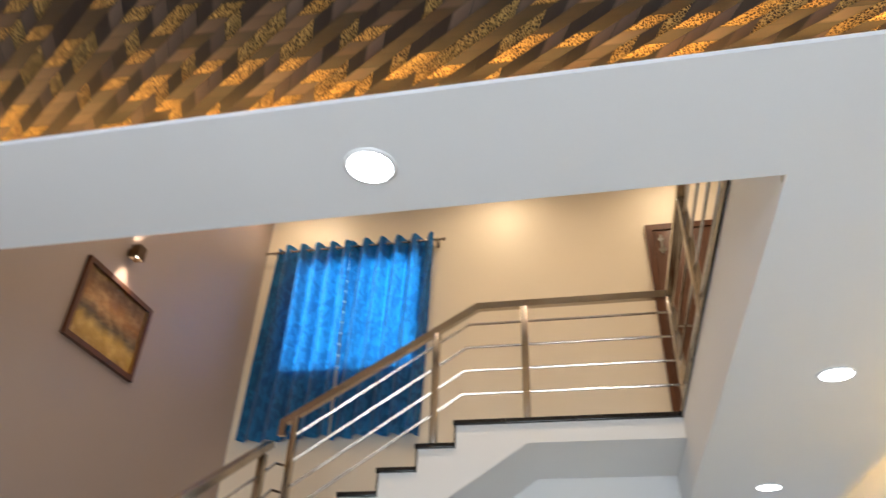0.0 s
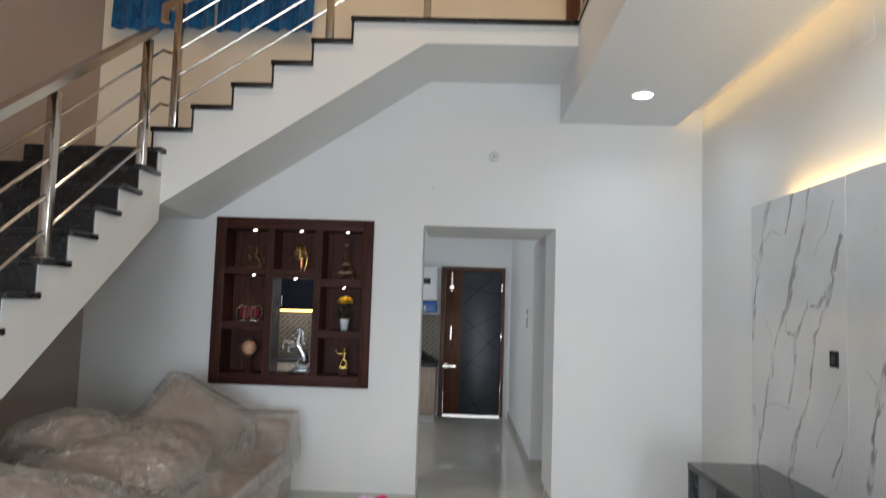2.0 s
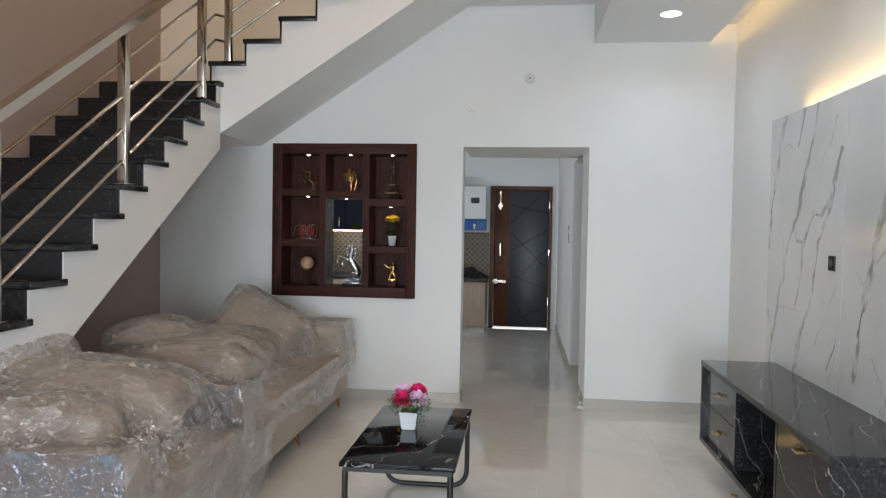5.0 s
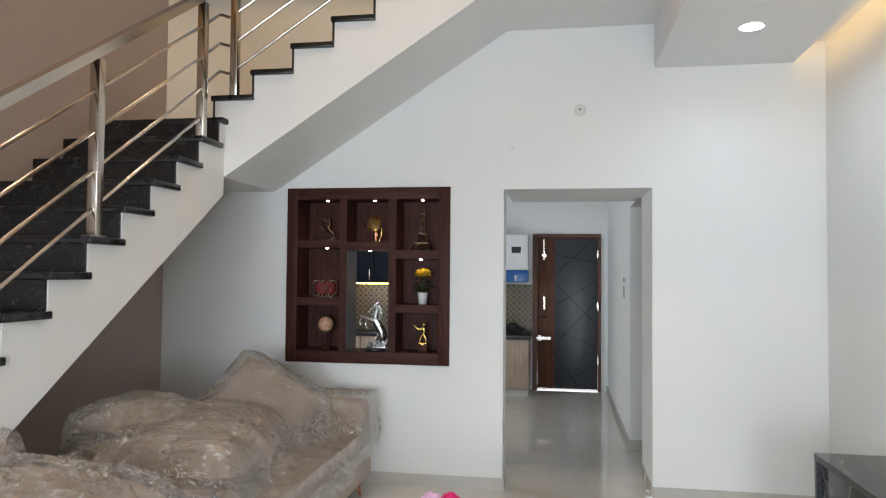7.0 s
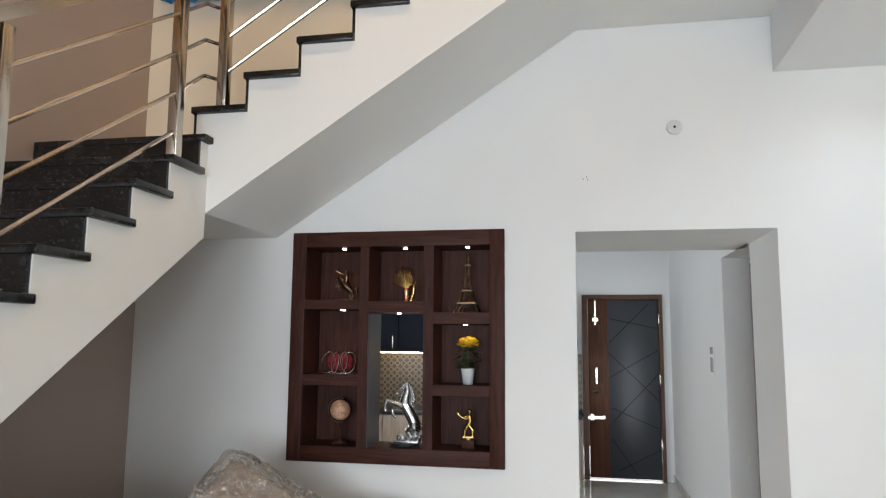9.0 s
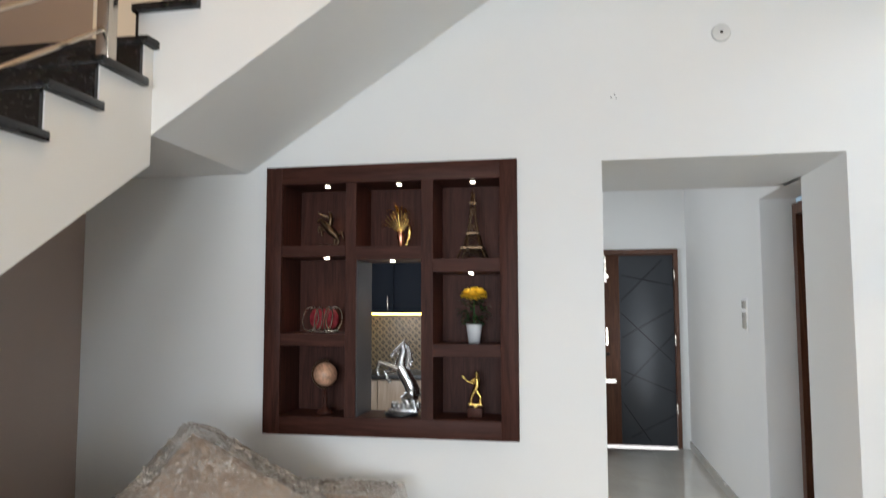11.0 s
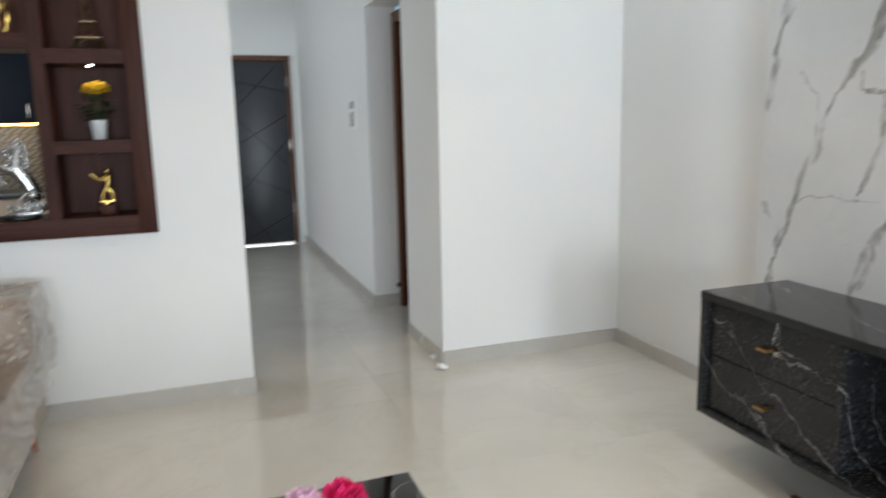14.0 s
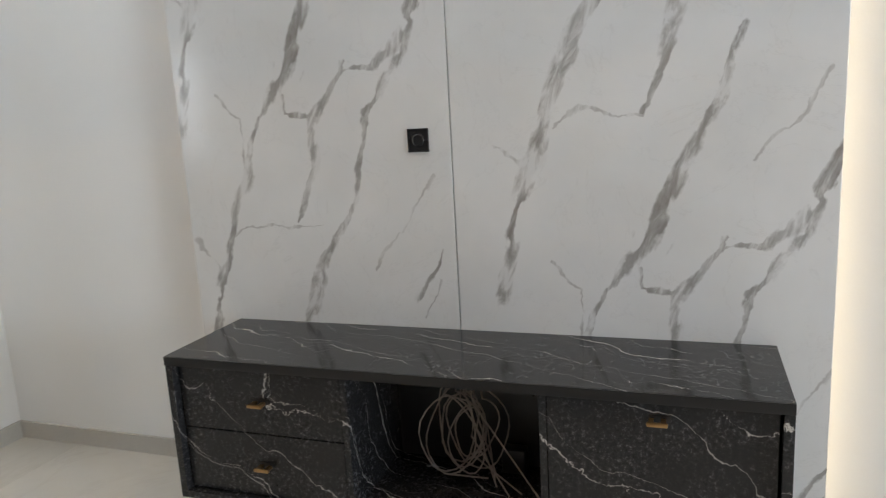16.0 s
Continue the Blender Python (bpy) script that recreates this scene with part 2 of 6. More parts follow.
def gold_paper():
    """Ceiling wallpaper of folded parallelogram blocks in taupe and cracked gold leaf, fold shading painted in."""
    m, n, l, b = nodes("brown and gold geometric wallpaper")
    mp = n.new("ShaderNodeMapping")
    mp.inputs["Rotation"].default_value = (0, 0, 0.55)
    l.new(coords(n), mp.inputs[0])
    sep = n.new("ShaderNodeSeparateXYZ")
    l.new(mp.outputs[0], sep.inputs[0])
    x, y = mathn(n, l, "MULTIPLY", sep.outputs[0], 14.5), mathn(n, l, "MULTIPLY", sep.outputs[1], 29.0)
    row = mathn(n, l, "FLOOR", y)
    xs = mathn(n, l, "ADD", mathn(n, l, "ADD", x, mathn(n, l, "MULTIPLY", row, 0.37)), mathn(n, l, "MULTIPLY", mathn(n, l, "PINGPONG", y, 1.0), 0.75))
    fx, fy = mathn(n, l, "FRACT", xs), mathn(n, l, "FRACT", y)
    cell = n.new("ShaderNodeCombineXYZ")
    l.new(mathn(n, l, "FLOOR", xs), cell.inputs[0])
    l.new(row, cell.inputs[1])
    w = n.new("ShaderNodeTexWhiteNoise")
    l.new(cell.outputs[0], w.inputs["Vector"])
    pick = w.outputs["Value"]
    plainc = ramp(n, l, pick, ((0.0, (0.012, 0.007, 0.005)), (0.34, (0.030, 0.018, 0.012)), (0.44, (0.085, 0.054, 0.038)), (1.0, (0.20, 0.128, 0.088))))
    v = n.new("ShaderNodeTexVoronoi")
    v.feature = "DISTANCE_TO_EDGE"
    v.inputs["Scale"].default_value = 130
    l.new(coords(n), v.inputs["Vector"])
    leaf = ramp(n, l, v.outputs["Distance"], ((0.03, (0.66, 0.43, 0.14)), (0.16, (0.05, 0.03, 0.014))))
    gold = mathn(n, l, "GREATER_THAN", pick, 0.70)
    # Relief shading of each block, multiplied into its colour to look embossed.
    shade = ramp(n, l, fx, ((0.0, (0.35, 0.35, 0.35)), (0.16, (1, 1, 1)), (1.0, (0.75, 0.75, 0.75))))
    fold = ramp(n, l, fy, ((0.0, (0.45, 0.45, 0.45)), (0.10, (1.0, 1.0, 1.0)), (0.8, (0.7, 0.7, 0.7)), (1.0, (0.4, 0.4, 0.4))))
    l.new(mix(n, l, 1.0, mix(n, l, 1.0, mix(n, l, gold, plainc, leaf), shade, "MULTIPLY"), fold, "MULTIPLY"), b.inputs["Base Color"])
    b.inputs["Roughness"].default_value = 0.45
    l.new(mathn(n, l, "MULTIPLY", gold, 0.5), b.inputs["Metallic"])
    bump(n, l, b, mathn(n, l, "ADD", fx, fy), 0.9, 0.016)
    return m


def patterned_tile():
    """Kitchen wall tile with a grey and tan medallion print."""
    m, n, l, b = nodes("patterned wall tile")
    sep = n.new("ShaderNodeSeparateXYZ")
    l.new(coords(n), sep.inputs[0])
    x = mathn(n, l, "SUBTRACT", mathn(n, l, "PINGPONG", sep.outputs[0], 0.075), 0.0375)
    z = mathn(n, l, "SUBTRACT", mathn(n, l, "PINGPONG", sep.outputs[2], 0.075), 0.0375)
    r = mathn(n, l, "SQRT", mathn(n, l, "ADD", mathn(n, l, "MULTIPLY", x, x), mathn(n, l, "MULTIPLY", z, z)))
    d = mathn(n, l, "ADD", mathn(n, l, "ABSOLUTE", x), mathn(n, l, "ABSOLUTE", z))
    rings = mathn(n, l, "SINE", mathn(n, l, "MULTIPLY", r, 200.0))
    rays = mathn(n, l, "SINE", mathn(n, l, "MULTIPLY", d, 130.0))
    c = ramp(n, l, mathn(n, l, "MULTIPLY", mathn(n, l, "ADD", rings, rays), 0.5), ((0.0, (0.17, 0.135, 0.08)), (0.40, (0.10, 0.078, 0.046)), (0.55, (0.014, 0.012, 0.010))))
    g = noise_n(n, l, coords(n), 60, 3)
    l.new(mix(n, l, mathn(n, l, "MULTIPLY", g, 0.12), c, (0.10, 0.09, 0.07)), b.inputs["Base Color"])
    b.inputs["Roughness"].default_value = 0.3
    return m


def curtain_cloth():
    m, n, l, b = nodes("blue curtain cloth")
    mp = n.new("ShaderNodeMapping")
    mp.inputs["Scale"].default_value = (9, 9, 5)
    l.new(coords(n), mp.inputs[0])
    damask = ramp(n, l, noise_n(n, l, mp.outputs[0], 1.6, 2, 0.4, 1.5), ((0.44, (0.006, 0.095, 0.24)), (0.56, (0.012, 0.16, 0.36))))
    l.new(damask, b.inputs["Base Color"])
    b.inputs["Roughness"].default_value, b.inputs["Sheen Weight"].default_value = 0.7, 0.3
    t = n.new("ShaderNodeBsdfTranslucent")
    l.new(mix(n, l, 1.0, damask, (1.0, 1.75, 2.05), "MULTIPLY"), t.inputs[0])
    s = n.new("ShaderNodeMixShader")
    s.inputs[0].default_value = 0.5
    l.new(b.outputs[0], s.inputs[1])
    l.new(t.outputs[0], s.inputs[2])
    l.new(s.outputs[0], n["Material Output"].inputs[0])
    bump(n, l, b, noise_n(n, l, coords(n), 300, 2), 0.2, 0.001)
    return m


def plastic_sheet(name, veil, glint_white, deep, tone, turn, long, gloss):
    """Thin clear plastic over cloth: a faint veil, soft folds, whitened creases, and painted glints."""
    m, n, l, b = nodes(name)
    raw = coords(n)

    def turned(angles, stretch):
        mp = n.new("ShaderNodeMapping")
        mp.vector_type = "TEXTURE"
        mp.inputs["Rotation"].default_value = angles
        mp.inputs["Scale"].default_value = (1.0, stretch, 1.0)
        l.new(raw, mp.inputs[0])
        return mp.outputs[0]
    co, heights = turned(turn, long), None
    for size, share in ((6.0, 0.7), (15.0, 0.30), (36.0, 0.18)):
        fold = mathn(n, l, "ABSOLUTE", mathn(n, l, "SUBTRACT", noise_n(n, l, co, size, 1.0, 0.5, 0.7), 0.5))
        h = mathn(n, l, "MULTIPLY", fold, -share)
        heights = h if heights is None else mathn(n, l, "ADD", heights, h)
    # Short pale dashes stand in for highlights on the crinkles.
    glint_dashes = None
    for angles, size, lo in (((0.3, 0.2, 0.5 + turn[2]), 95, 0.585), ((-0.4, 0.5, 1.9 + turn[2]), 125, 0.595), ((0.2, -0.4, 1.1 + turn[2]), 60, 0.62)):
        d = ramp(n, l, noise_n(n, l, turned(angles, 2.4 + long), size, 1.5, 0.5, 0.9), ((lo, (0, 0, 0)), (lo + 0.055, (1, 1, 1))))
        glint_dashes = d if glint_dashes is None else mathn(n, l, "MAXIMUM", glint_dashes, d)
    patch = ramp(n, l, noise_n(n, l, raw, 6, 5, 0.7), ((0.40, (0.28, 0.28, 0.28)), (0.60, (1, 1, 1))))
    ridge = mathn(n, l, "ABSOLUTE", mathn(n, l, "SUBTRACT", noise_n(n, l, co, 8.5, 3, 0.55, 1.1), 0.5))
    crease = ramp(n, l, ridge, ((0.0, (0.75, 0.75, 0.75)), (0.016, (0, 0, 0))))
    pale = mathn(n, l, "MULTIPLY", mathn(n, l, "MAXIMUM", glint_dashes, crease), patch)
    bn = n.new("ShaderNodeBump")
    bn.inputs["Strength"].default_value, bn.inputs["Distance"].default_value = 1.0, deep
    l.new(mathn(n, l, "ADD", heights, mathn(n, l, "MULTIPLY", pale, 0.06)), bn.inputs["Height"])
    gl = n.new("ShaderNodeBsdfGlossy")
    gl.inputs["Roughness"].default_value = 0.12
    l.new(bn.outputs[0], gl.inputs["Normal"])
    tr = n.new("ShaderNodeBsdfTransparent")
    tr.inputs[0].default_value = (0.98, 0.98, 0.98, 1)
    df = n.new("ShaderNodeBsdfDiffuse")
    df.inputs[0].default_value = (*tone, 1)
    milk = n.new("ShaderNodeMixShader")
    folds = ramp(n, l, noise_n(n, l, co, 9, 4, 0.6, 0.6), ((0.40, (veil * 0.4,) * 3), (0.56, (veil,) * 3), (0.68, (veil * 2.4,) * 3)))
    # Glints and creases are mixed in as pale diffuse colour.
    l.new(mathn(n, l, "ADD", folds, mathn(n, l, "MULTIPLY", pale, glint_white), True), milk.inputs[0])
    l.new(tr.outputs[0], milk.inputs[1])
    l.new(df.outputs[0], milk.inputs[2])
    fr = n.new("ShaderNodeFresnel")
    fr.inputs["IOR"].default_value = 1.5
    l.new(bn.outputs[0], fr.inputs["Normal"])
    mx = n.new("ShaderNodeMixShader")
    l.new(mathn(n, l, "MINIMUM", mathn(n, l, "ADD", mathn(n, l, "MULTIPLY", fr.outputs[0], gloss), mathn(n, l, "MULTIPLY", pale, 0.3)), 0.5), mx.inputs[0])
    l.new(milk.outputs[0], mx.inputs[1])
    l.new(gl.outputs[0], mx.inputs[2])
    l.new(mx.outputs[0], n["Material Output"].inputs[0])
    return m


def glass(name, tint=(0.97, 0.98, 0.98)):
    m, n, l, b = nodes(name)
    b.inputs["Base Color"].default_value = (*tint, 1)
    b.inputs["Roughness"].default_value, b.inputs["Transmission Weight"].default_value = 0.0, 1.0
    return m


def landscape():
    m, n, l, b = nodes("landscape painting")
    co = coords(n)
    sep = n.new("ShaderNodeSeparateXYZ")
    l.new(co, sep.inputs[0])
    h = mathn(n, l, "ADD", mathn(n, l, "MULTIPLY", mathn(n, l, "ADD", sep.outputs[2], 0.28), 1.8), mathn(n, l, "MULTIPLY", noise_n(n, l, co, 7, 6, 0.7, 1.0), 0.35))
    c = ramp(n, l, h, ((0.2, (0.26, 0.13, 0.015)), (0.45, (0.42, 0.25, 0.04)), (0.58, (0.07, 0.045, 0.02)), (0.78, (0.26, 0.11, 0.025)), (1.0, (0.14, 0.065, 0.02))))
    s = ramp(n, l, noise_n(n, l, co, 14, 5, 0.7), ((0.45, (0, 0, 0)), (0.7, (0.30, 0.22, 0.10))))
    l.new(mix(n, l, 0.6, c, s, "ADD"), b.inputs["Base Color"])
    b.inputs["Roughness"].default_value = 0.55
    return m


WHITE = plain("white wall paint", (0.80, 0.80, 0.785), 0.55, var=0.02, scale=1.6, relief=0.06, fine=160)
CEIL = plain("white ceiling paint", (0.80, 0.81, 0.82), 0.6, var=0.015, scale=1.2, relief=0.04, fine=140)
CREAM = plain("cream wall paint", (0.76, 0.66, 0.52), 0.5, var=0.03, scale=1.5, relief=0.06, fine=160)
TAUPE = plain("taupe wall paint", (0.350, 0.275, 0.243), 0.42, var=0.035, scale=1.4, relief=0.07, fine=150)
SKIRT = plain("grey skirting tile", (0.50, 0.48, 0.44), 0.25, var=0.06, scale=4, relief=0.05)
TILE = floor_tile()
GROUT = plain("tile joint", (0.60, 0.57, 0.51), 0.4)
GRANITE = granite()
STEEL = plain("polished stainless steel", (0.52, 0.465, 0.40), 0.2, 1.0, var=0.05, scale=7, relief=0.03, fine=200)
WALNUT = wood("dark walnut laminate", (0.029, 0.0098, 0.0070), (0.083, 0.0300, 0.0205), rough=0.5, shine=0.14)
WALNUT_X = wood("dark walnut laminate, level", (0.029, 0.0098, 0.0070), (0.083, 0.0300, 0.0205), "x", 0.5, 0.14)
DOORWOOD = wood("brown door wood", (0.055, 0.020, 0.010), (0.15, 0.060, 0.030), rough=0.4)
DOORGREY = plain("charcoal door panel", (0.032, 0.036, 0.043), 0.38, var=0.12, scale=3, relief=0.05)
MARBLE = white_marble()
BLACKM = veined("black marble laminate", (0.020, 0.020, 0.021), (0.62, 0.60, 0.57), 0.10, (1.86, -0.65, 1.0), 2.3, 0.9, 0.024)
TABLEM = veined("black marble table top", (0.005, 0.005, 0.006), (0.50, 0.46, 0.42), 0.06, (1.0, -0.75, 0.0), 2.2, 1.5, 0.045, 0.2)
BLACKEDGE = plain("black edge band", (0.012, 0.012, 0.013), 0.3)
BLACKMETAL = plain("black powder-coated steel", (0.012, 0.012, 0.013), 0.4, relief=0.08)
GOLD = plain("gold metal", (0.78, 0.52, 0.16), 0.24, 1.0, var=0.12, scale=30)
BRASS = plain("brushed brass", (0.46, 0.29, 0.13), 0.32, 1.0, var=0.1, scale=30)
BRONZE = plain("dark bronze", (0.125, 0.080, 0.048), 0.34, 1.0, var=0.25, scale=40)
COPPER = plain("copper metal", (0.75, 0.32, 0.20), 0.25, 1.0)
SILVER = plain("antique silver", (0.62, 0.62, 0.62), 0.24, 1.0, var=0.35, scale=45, relief=0.3, fine=60)
FABRIC = plain("taupe upholstery", (0.335, 0.243, 0.190), 0.85, var=0.07, scale=9, relief=0.4, fine=420)
LEATHER = plain("taupe leatherette", (0.40, 0.335, 0.285), 0.45, var=0.05, scale=6, relief=0.15, fine=260)
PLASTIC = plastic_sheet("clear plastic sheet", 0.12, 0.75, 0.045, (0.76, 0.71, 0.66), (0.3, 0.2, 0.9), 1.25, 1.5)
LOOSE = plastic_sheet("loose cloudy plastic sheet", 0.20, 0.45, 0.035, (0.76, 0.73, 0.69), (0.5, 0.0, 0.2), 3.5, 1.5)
# Bluish-grey tone holds the sky's reflection on the plastic at the arm ends.
BLUE_SHEEN = plastic_sheet("plastic sheet with bluish sky sheen", 0.45, 0.30, 0.030, (0.17, 0.185, 0.22), (0.5, 0.0, 0.1), 2.5, 2.4)
CURTAIN = curtain_cloth()
PAPER = gold_paper()
SPLASH = patterned_tile()
NAVY = plain("navy satin laminate", (0.005, 0.008, 0.015), 0.6, var=0.1, scale=3, relief=0, spec=0.15)
BEIGEWOOD = wood("beige wood laminate", (0.30, 0.22, 0.16), (0.46, 0.36, 0.28))
PVC = plain("white plastic", (0.80, 0.80, 0.80), 0.3, var=0.02, relief=0)
BLUEPL = plain("blue plastic", (0.03, 0.12, 0.35), 0.25, var=0.05, relief=0)
DARKPL = plain("dark plastic", (0.015, 0.015, 0.016), 0.35, relief=0)
CLOTH = plain("black cloth", (0.012, 0.012, 0.013), 0.9, relief=0.4)
CABLE = plain("grey cable jacket", (0.34, 0.29, 0.25), 0.45, var=0.1, scale=30, relief=0)
POT = plain("white ceramic", (0.82, 0.83, 0.84), 0.18, var=0.02, relief=0)
LEAF = plain("green leaf", (0.055, 0.13, 0.028), 0.5, var=0.5, scale=60)
DARKLEAF = plain("dark green leaf", (0.022, 0.065, 0.016), 0.5, var=0.45, scale=60)
PINK = plain("pink petal", (0.95, 0.62, 0.80), 0.7, var=0.18, scale=50, relief=0)
MAGENTA = plain("magenta petal", (0.86, 0.030, 0.20), 0.7, var=0.2, scale=50, relief=0)
YELLOW = plain("yellow petal", (0.92, 0.60, 0.05), 0.6, var=0.2, scale=50, relief=0)
RED = plain("red lacquer", (0.30, 0.035, 0.045), 0.2, var=0.8, scale=35, relief=0)
GLOBE = plain("sepia globe print", (0.60, 0.34, 0.22), 0.25, var=0.6, scale=22, relief=0)
CLEAR = glass("window glass")
PICTURE = landscape()
LED_WHITE = glow("white led disc", (0.93, 0.97, 1.0), 26)
LED_WARM = glow("warm led strip", (1.0, 0.66, 0.26), 28)
LED_GOLD = glow("golden led strip", (1.0, 0.62, 0.18), 20)
LED_PUCK = glow("warm white led puck", (1.0, 0.90, 0.72), 22)
OUTSIDE = glow("bright daylight outside", (0.96, 0.98, 1.0), 5)

# ---- mesh helpers ----
BASE = {}


def thing(name, loc, label="", category="", group="", kind=""):
    ob = new(name)
    ob.location = loc
    ob.empty_display_size = 0.1
    BASE[ob.name] = Vector(loc)
    return tagged(ob, label, category, group, kind)


def part(name, bm, material, parent=None, label="", smooth=True, **tags):
    for e in bm.edges:
        e.smooth = len(e.link_faces) == 2 and e.calc_face_angle(0) < radians(38)
    for f in bm.faces:
        f.smooth = smooth
    base = BASE.get(parent.name, Vector()) if parent else Vector()
    if base.length:
        bmesh.ops.translate(bm, vec=-base, verts=bm.verts)
    me = bpy.data.meshes.new(name)
    bm.normal_update()
    bm.to_mesh(me)
    bm.free()
    me.materials.append(material)
    ob = new(name, me)
    if parent:
        ob.parent = parent
    BASE[ob.name] = base
    return tagged(ob, label, **tags)


def box(x0, x1, y0, y1, z0, z1, bev=0.0, seg=2, bm=None):
    out = bm or bmesh.new()
    g = bmesh.ops.create_cube(out, size=1.0)
    for v in g["verts"]:
        v.co = Vector(((x0 + x1) / 2 + v.co.x * (x1 - x0), (y0 + y1) / 2 + v.co.y * (y1 - y0), (z0 + z1) / 2 + v.co.z * (z1 - z0)))
    if bev:
        edges = list({e for v in g["verts"] for e in v.link_edges})
        bmesh.ops.bevel(out, geom=edges, offset=bev, segments=seg, affect="EDGES", profile=0.5)
    return out


def boxes(*specs):
    bm = bmesh.new()
    for s in specs:
        box(*s, bm=bm)
    return bm


def prism(points, axis, a, b):
    """A polygon in the two other axes, extruded along axis from a to b."""
    bm = bmesh.new()

    def put(p, q, w):
        return {"x": (w, p, q), "y": (p, w, q), "z": (p, q, w)}[axis]
    lo = [bm.verts.new(put(p, q, a)) for p, q in points]
    hi = [bm.verts.new(put(p, q, b)) for p, q in points]
    k = len(points)
    bm.faces.new(lo)
    bm.faces.new(hi[::-1])
    for i in range(k):
        bm.faces.new((lo[i], hi[i], hi[(i + 1) % k], lo[(i + 1) % k]))
    bmesh.ops.recalc_face_normals(bm, faces=bm.faces)
    return bm


def limb(bm, p0, p1, r0, r1, n=10, caps=True):
    """A tapered round bar from p0 to p1."""
    p0, p1 = Vector(p0), Vector(p1)
    d = p1 - p0
    m = Matrix.Translation((p0 + p1) / 2) @ d.to_track_quat("Z", "Y").to_matrix().to_4x4()
    bmesh.ops.create_cone(bm, cap_ends=caps, segments=n, radius1=r0, radius2=r1, depth=d.length, matrix=m)
    return bm


def ball(bm, c, r, sx=1.0, sy=1.0, sz=1.0, n=12, turn=(0, 0, 0)):
    m = Matrix.Translation(c) @ Euler([radians(a) for a in turn]).to_matrix().to_4x4() @ Matrix.Diagonal((sx, sy, sz, 1))
    bmesh.ops.create_uvsphere(bm, u_segments=n, v_segments=max(5, n // 2), radius=r, matrix=m)
    return bm


def body(bm, points):
    """Joined limbs through (place, radius) points."""
    for (p, r), (q, s) in zip(points, points[1:]):
        limb(bm, p, q, r, s, 10)
        ball(bm, q, s, n=10)
    ball(bm, points[0][0], points[0][1], n=10)
    return bm


def lathe(profile, c, n=24, bm=None):
    out = bm or bmesh.new()
    rings = [[out.verts.new((c[0] + r * math.cos(2 * math.pi * i / n), c[1] + r * math.sin(2 * math.pi * i / n), c[2] + z)) for i in range(n)] for r, z in profile]
    for a, b in zip(rings, rings[1:]):
        for i in range(n):
            out.faces.new((a[i], a[(i + 1) % n], b[(i + 1) % n], b[i]))
    out.faces.new(rings[0][::-1])
    out.faces.new(rings[-1])
    return out


def sweep(points, w, h=None, n=0, bm=None, up=(0, 0, 1)):
    """A bar along points: square w x h, or round with n sides and radius w. Mitred at the bends."""
    out = bm or bmesh.new()
    pts = [Vector(p) for p in points]
    rings = []
    for i, p in enumerate(pts):
        a = (p - pts[i - 1]).normalized() if i else None
        b = (pts[i + 1] - p).normalized() if i + 1 < len(pts) else None
        t = (a + b).normalized() if a and b else (a or b)
        along = b or a
        side = along.cross(Vector(up))
        if side.length < 1e-4:
            side = along.cross(Vector((0, 1, 0)))
        side.normalize()
        top = side.cross(along).normalized()
        if n:
            offs = [side * (w * math.cos(2 * math.pi * k / n)) + top * (w * math.sin(2 * math.pi * k / n)) for k in range(n)]
        else:
            hh = h or w
            offs = [side * (sx * w / 2) + top * (sz * hh / 2) for sx, sz in ((-1, -1), (1, -1), (1, 1), (-1, 1))]
        ring = []
        for o in offs:
            q = o - along * (o.dot(t) / max(0.2, along.dot(t)))
            ring.append(out.verts.new(p + q))
        rings.append(ring)
    k = len(rings[0])
    for a, b in zip(rings, rings[1:]):
        for i in range(k):
            out.faces.new((a[i], a[(i + 1) % k], b[(i + 1) % k], b[i]))
    out.faces.new(rings[0][::-1])
    out.faces.new(rings[-1])
    bmesh.ops.recalc_face_normals(out, faces=out.faces)
    return out


def round_path(points, r, n=5):
    """points with their inner corners rounded."""
    pts = [Vector(p) for p in points]
    out = [pts[0]]
    for a, b, c in zip(pts, pts[1:], pts[2:]):
        u, v = (a - b).normalized(), (c - b).normalized()
        for i in range(n + 1):
            t = i / n
            out.append((b + u * r) * (1 - t) ** 2 + b * 2 * t * (1 - t) + (b + v * r) * t * t)
    return out + [pts[-1]]


def structure(name, bm, material, label, category="wall"):
    return part(name, bm, material, None, label, category=category, kind="structure")


# ---- the plan ----
XL, XR, YB, YF = -2.60, 2.12, 5.25, -3.10   # side walls, shelf wall, front wall
WT = 0.24                                    # wall thickness of the shelf wall
YE = 9.72                                    # far wall behind the kitchen
ZC, ZU, ZT = 2.925, 3.40, 6.15               # false ceiling, upper floor, top ceiling
XH, YH = 1.03, 1.447                         # edges of the double-height void
SX0, SX1, SZ0, SZ1 = -1.598, -0.380, 0.848, 2.122  # shelf unit
OX = 1.012                                   # passage opening, from x = 0

# ---- setting ----
hx0, hx1, hz0, hz1 = SX0 + 0.03, SX1 - 0.03, SZ0 + 0.03, SZ1 - 0.03
wx0, wx1, wz0, wz1 = -2.22, -1.02, 4.22, 5.34  # upper window
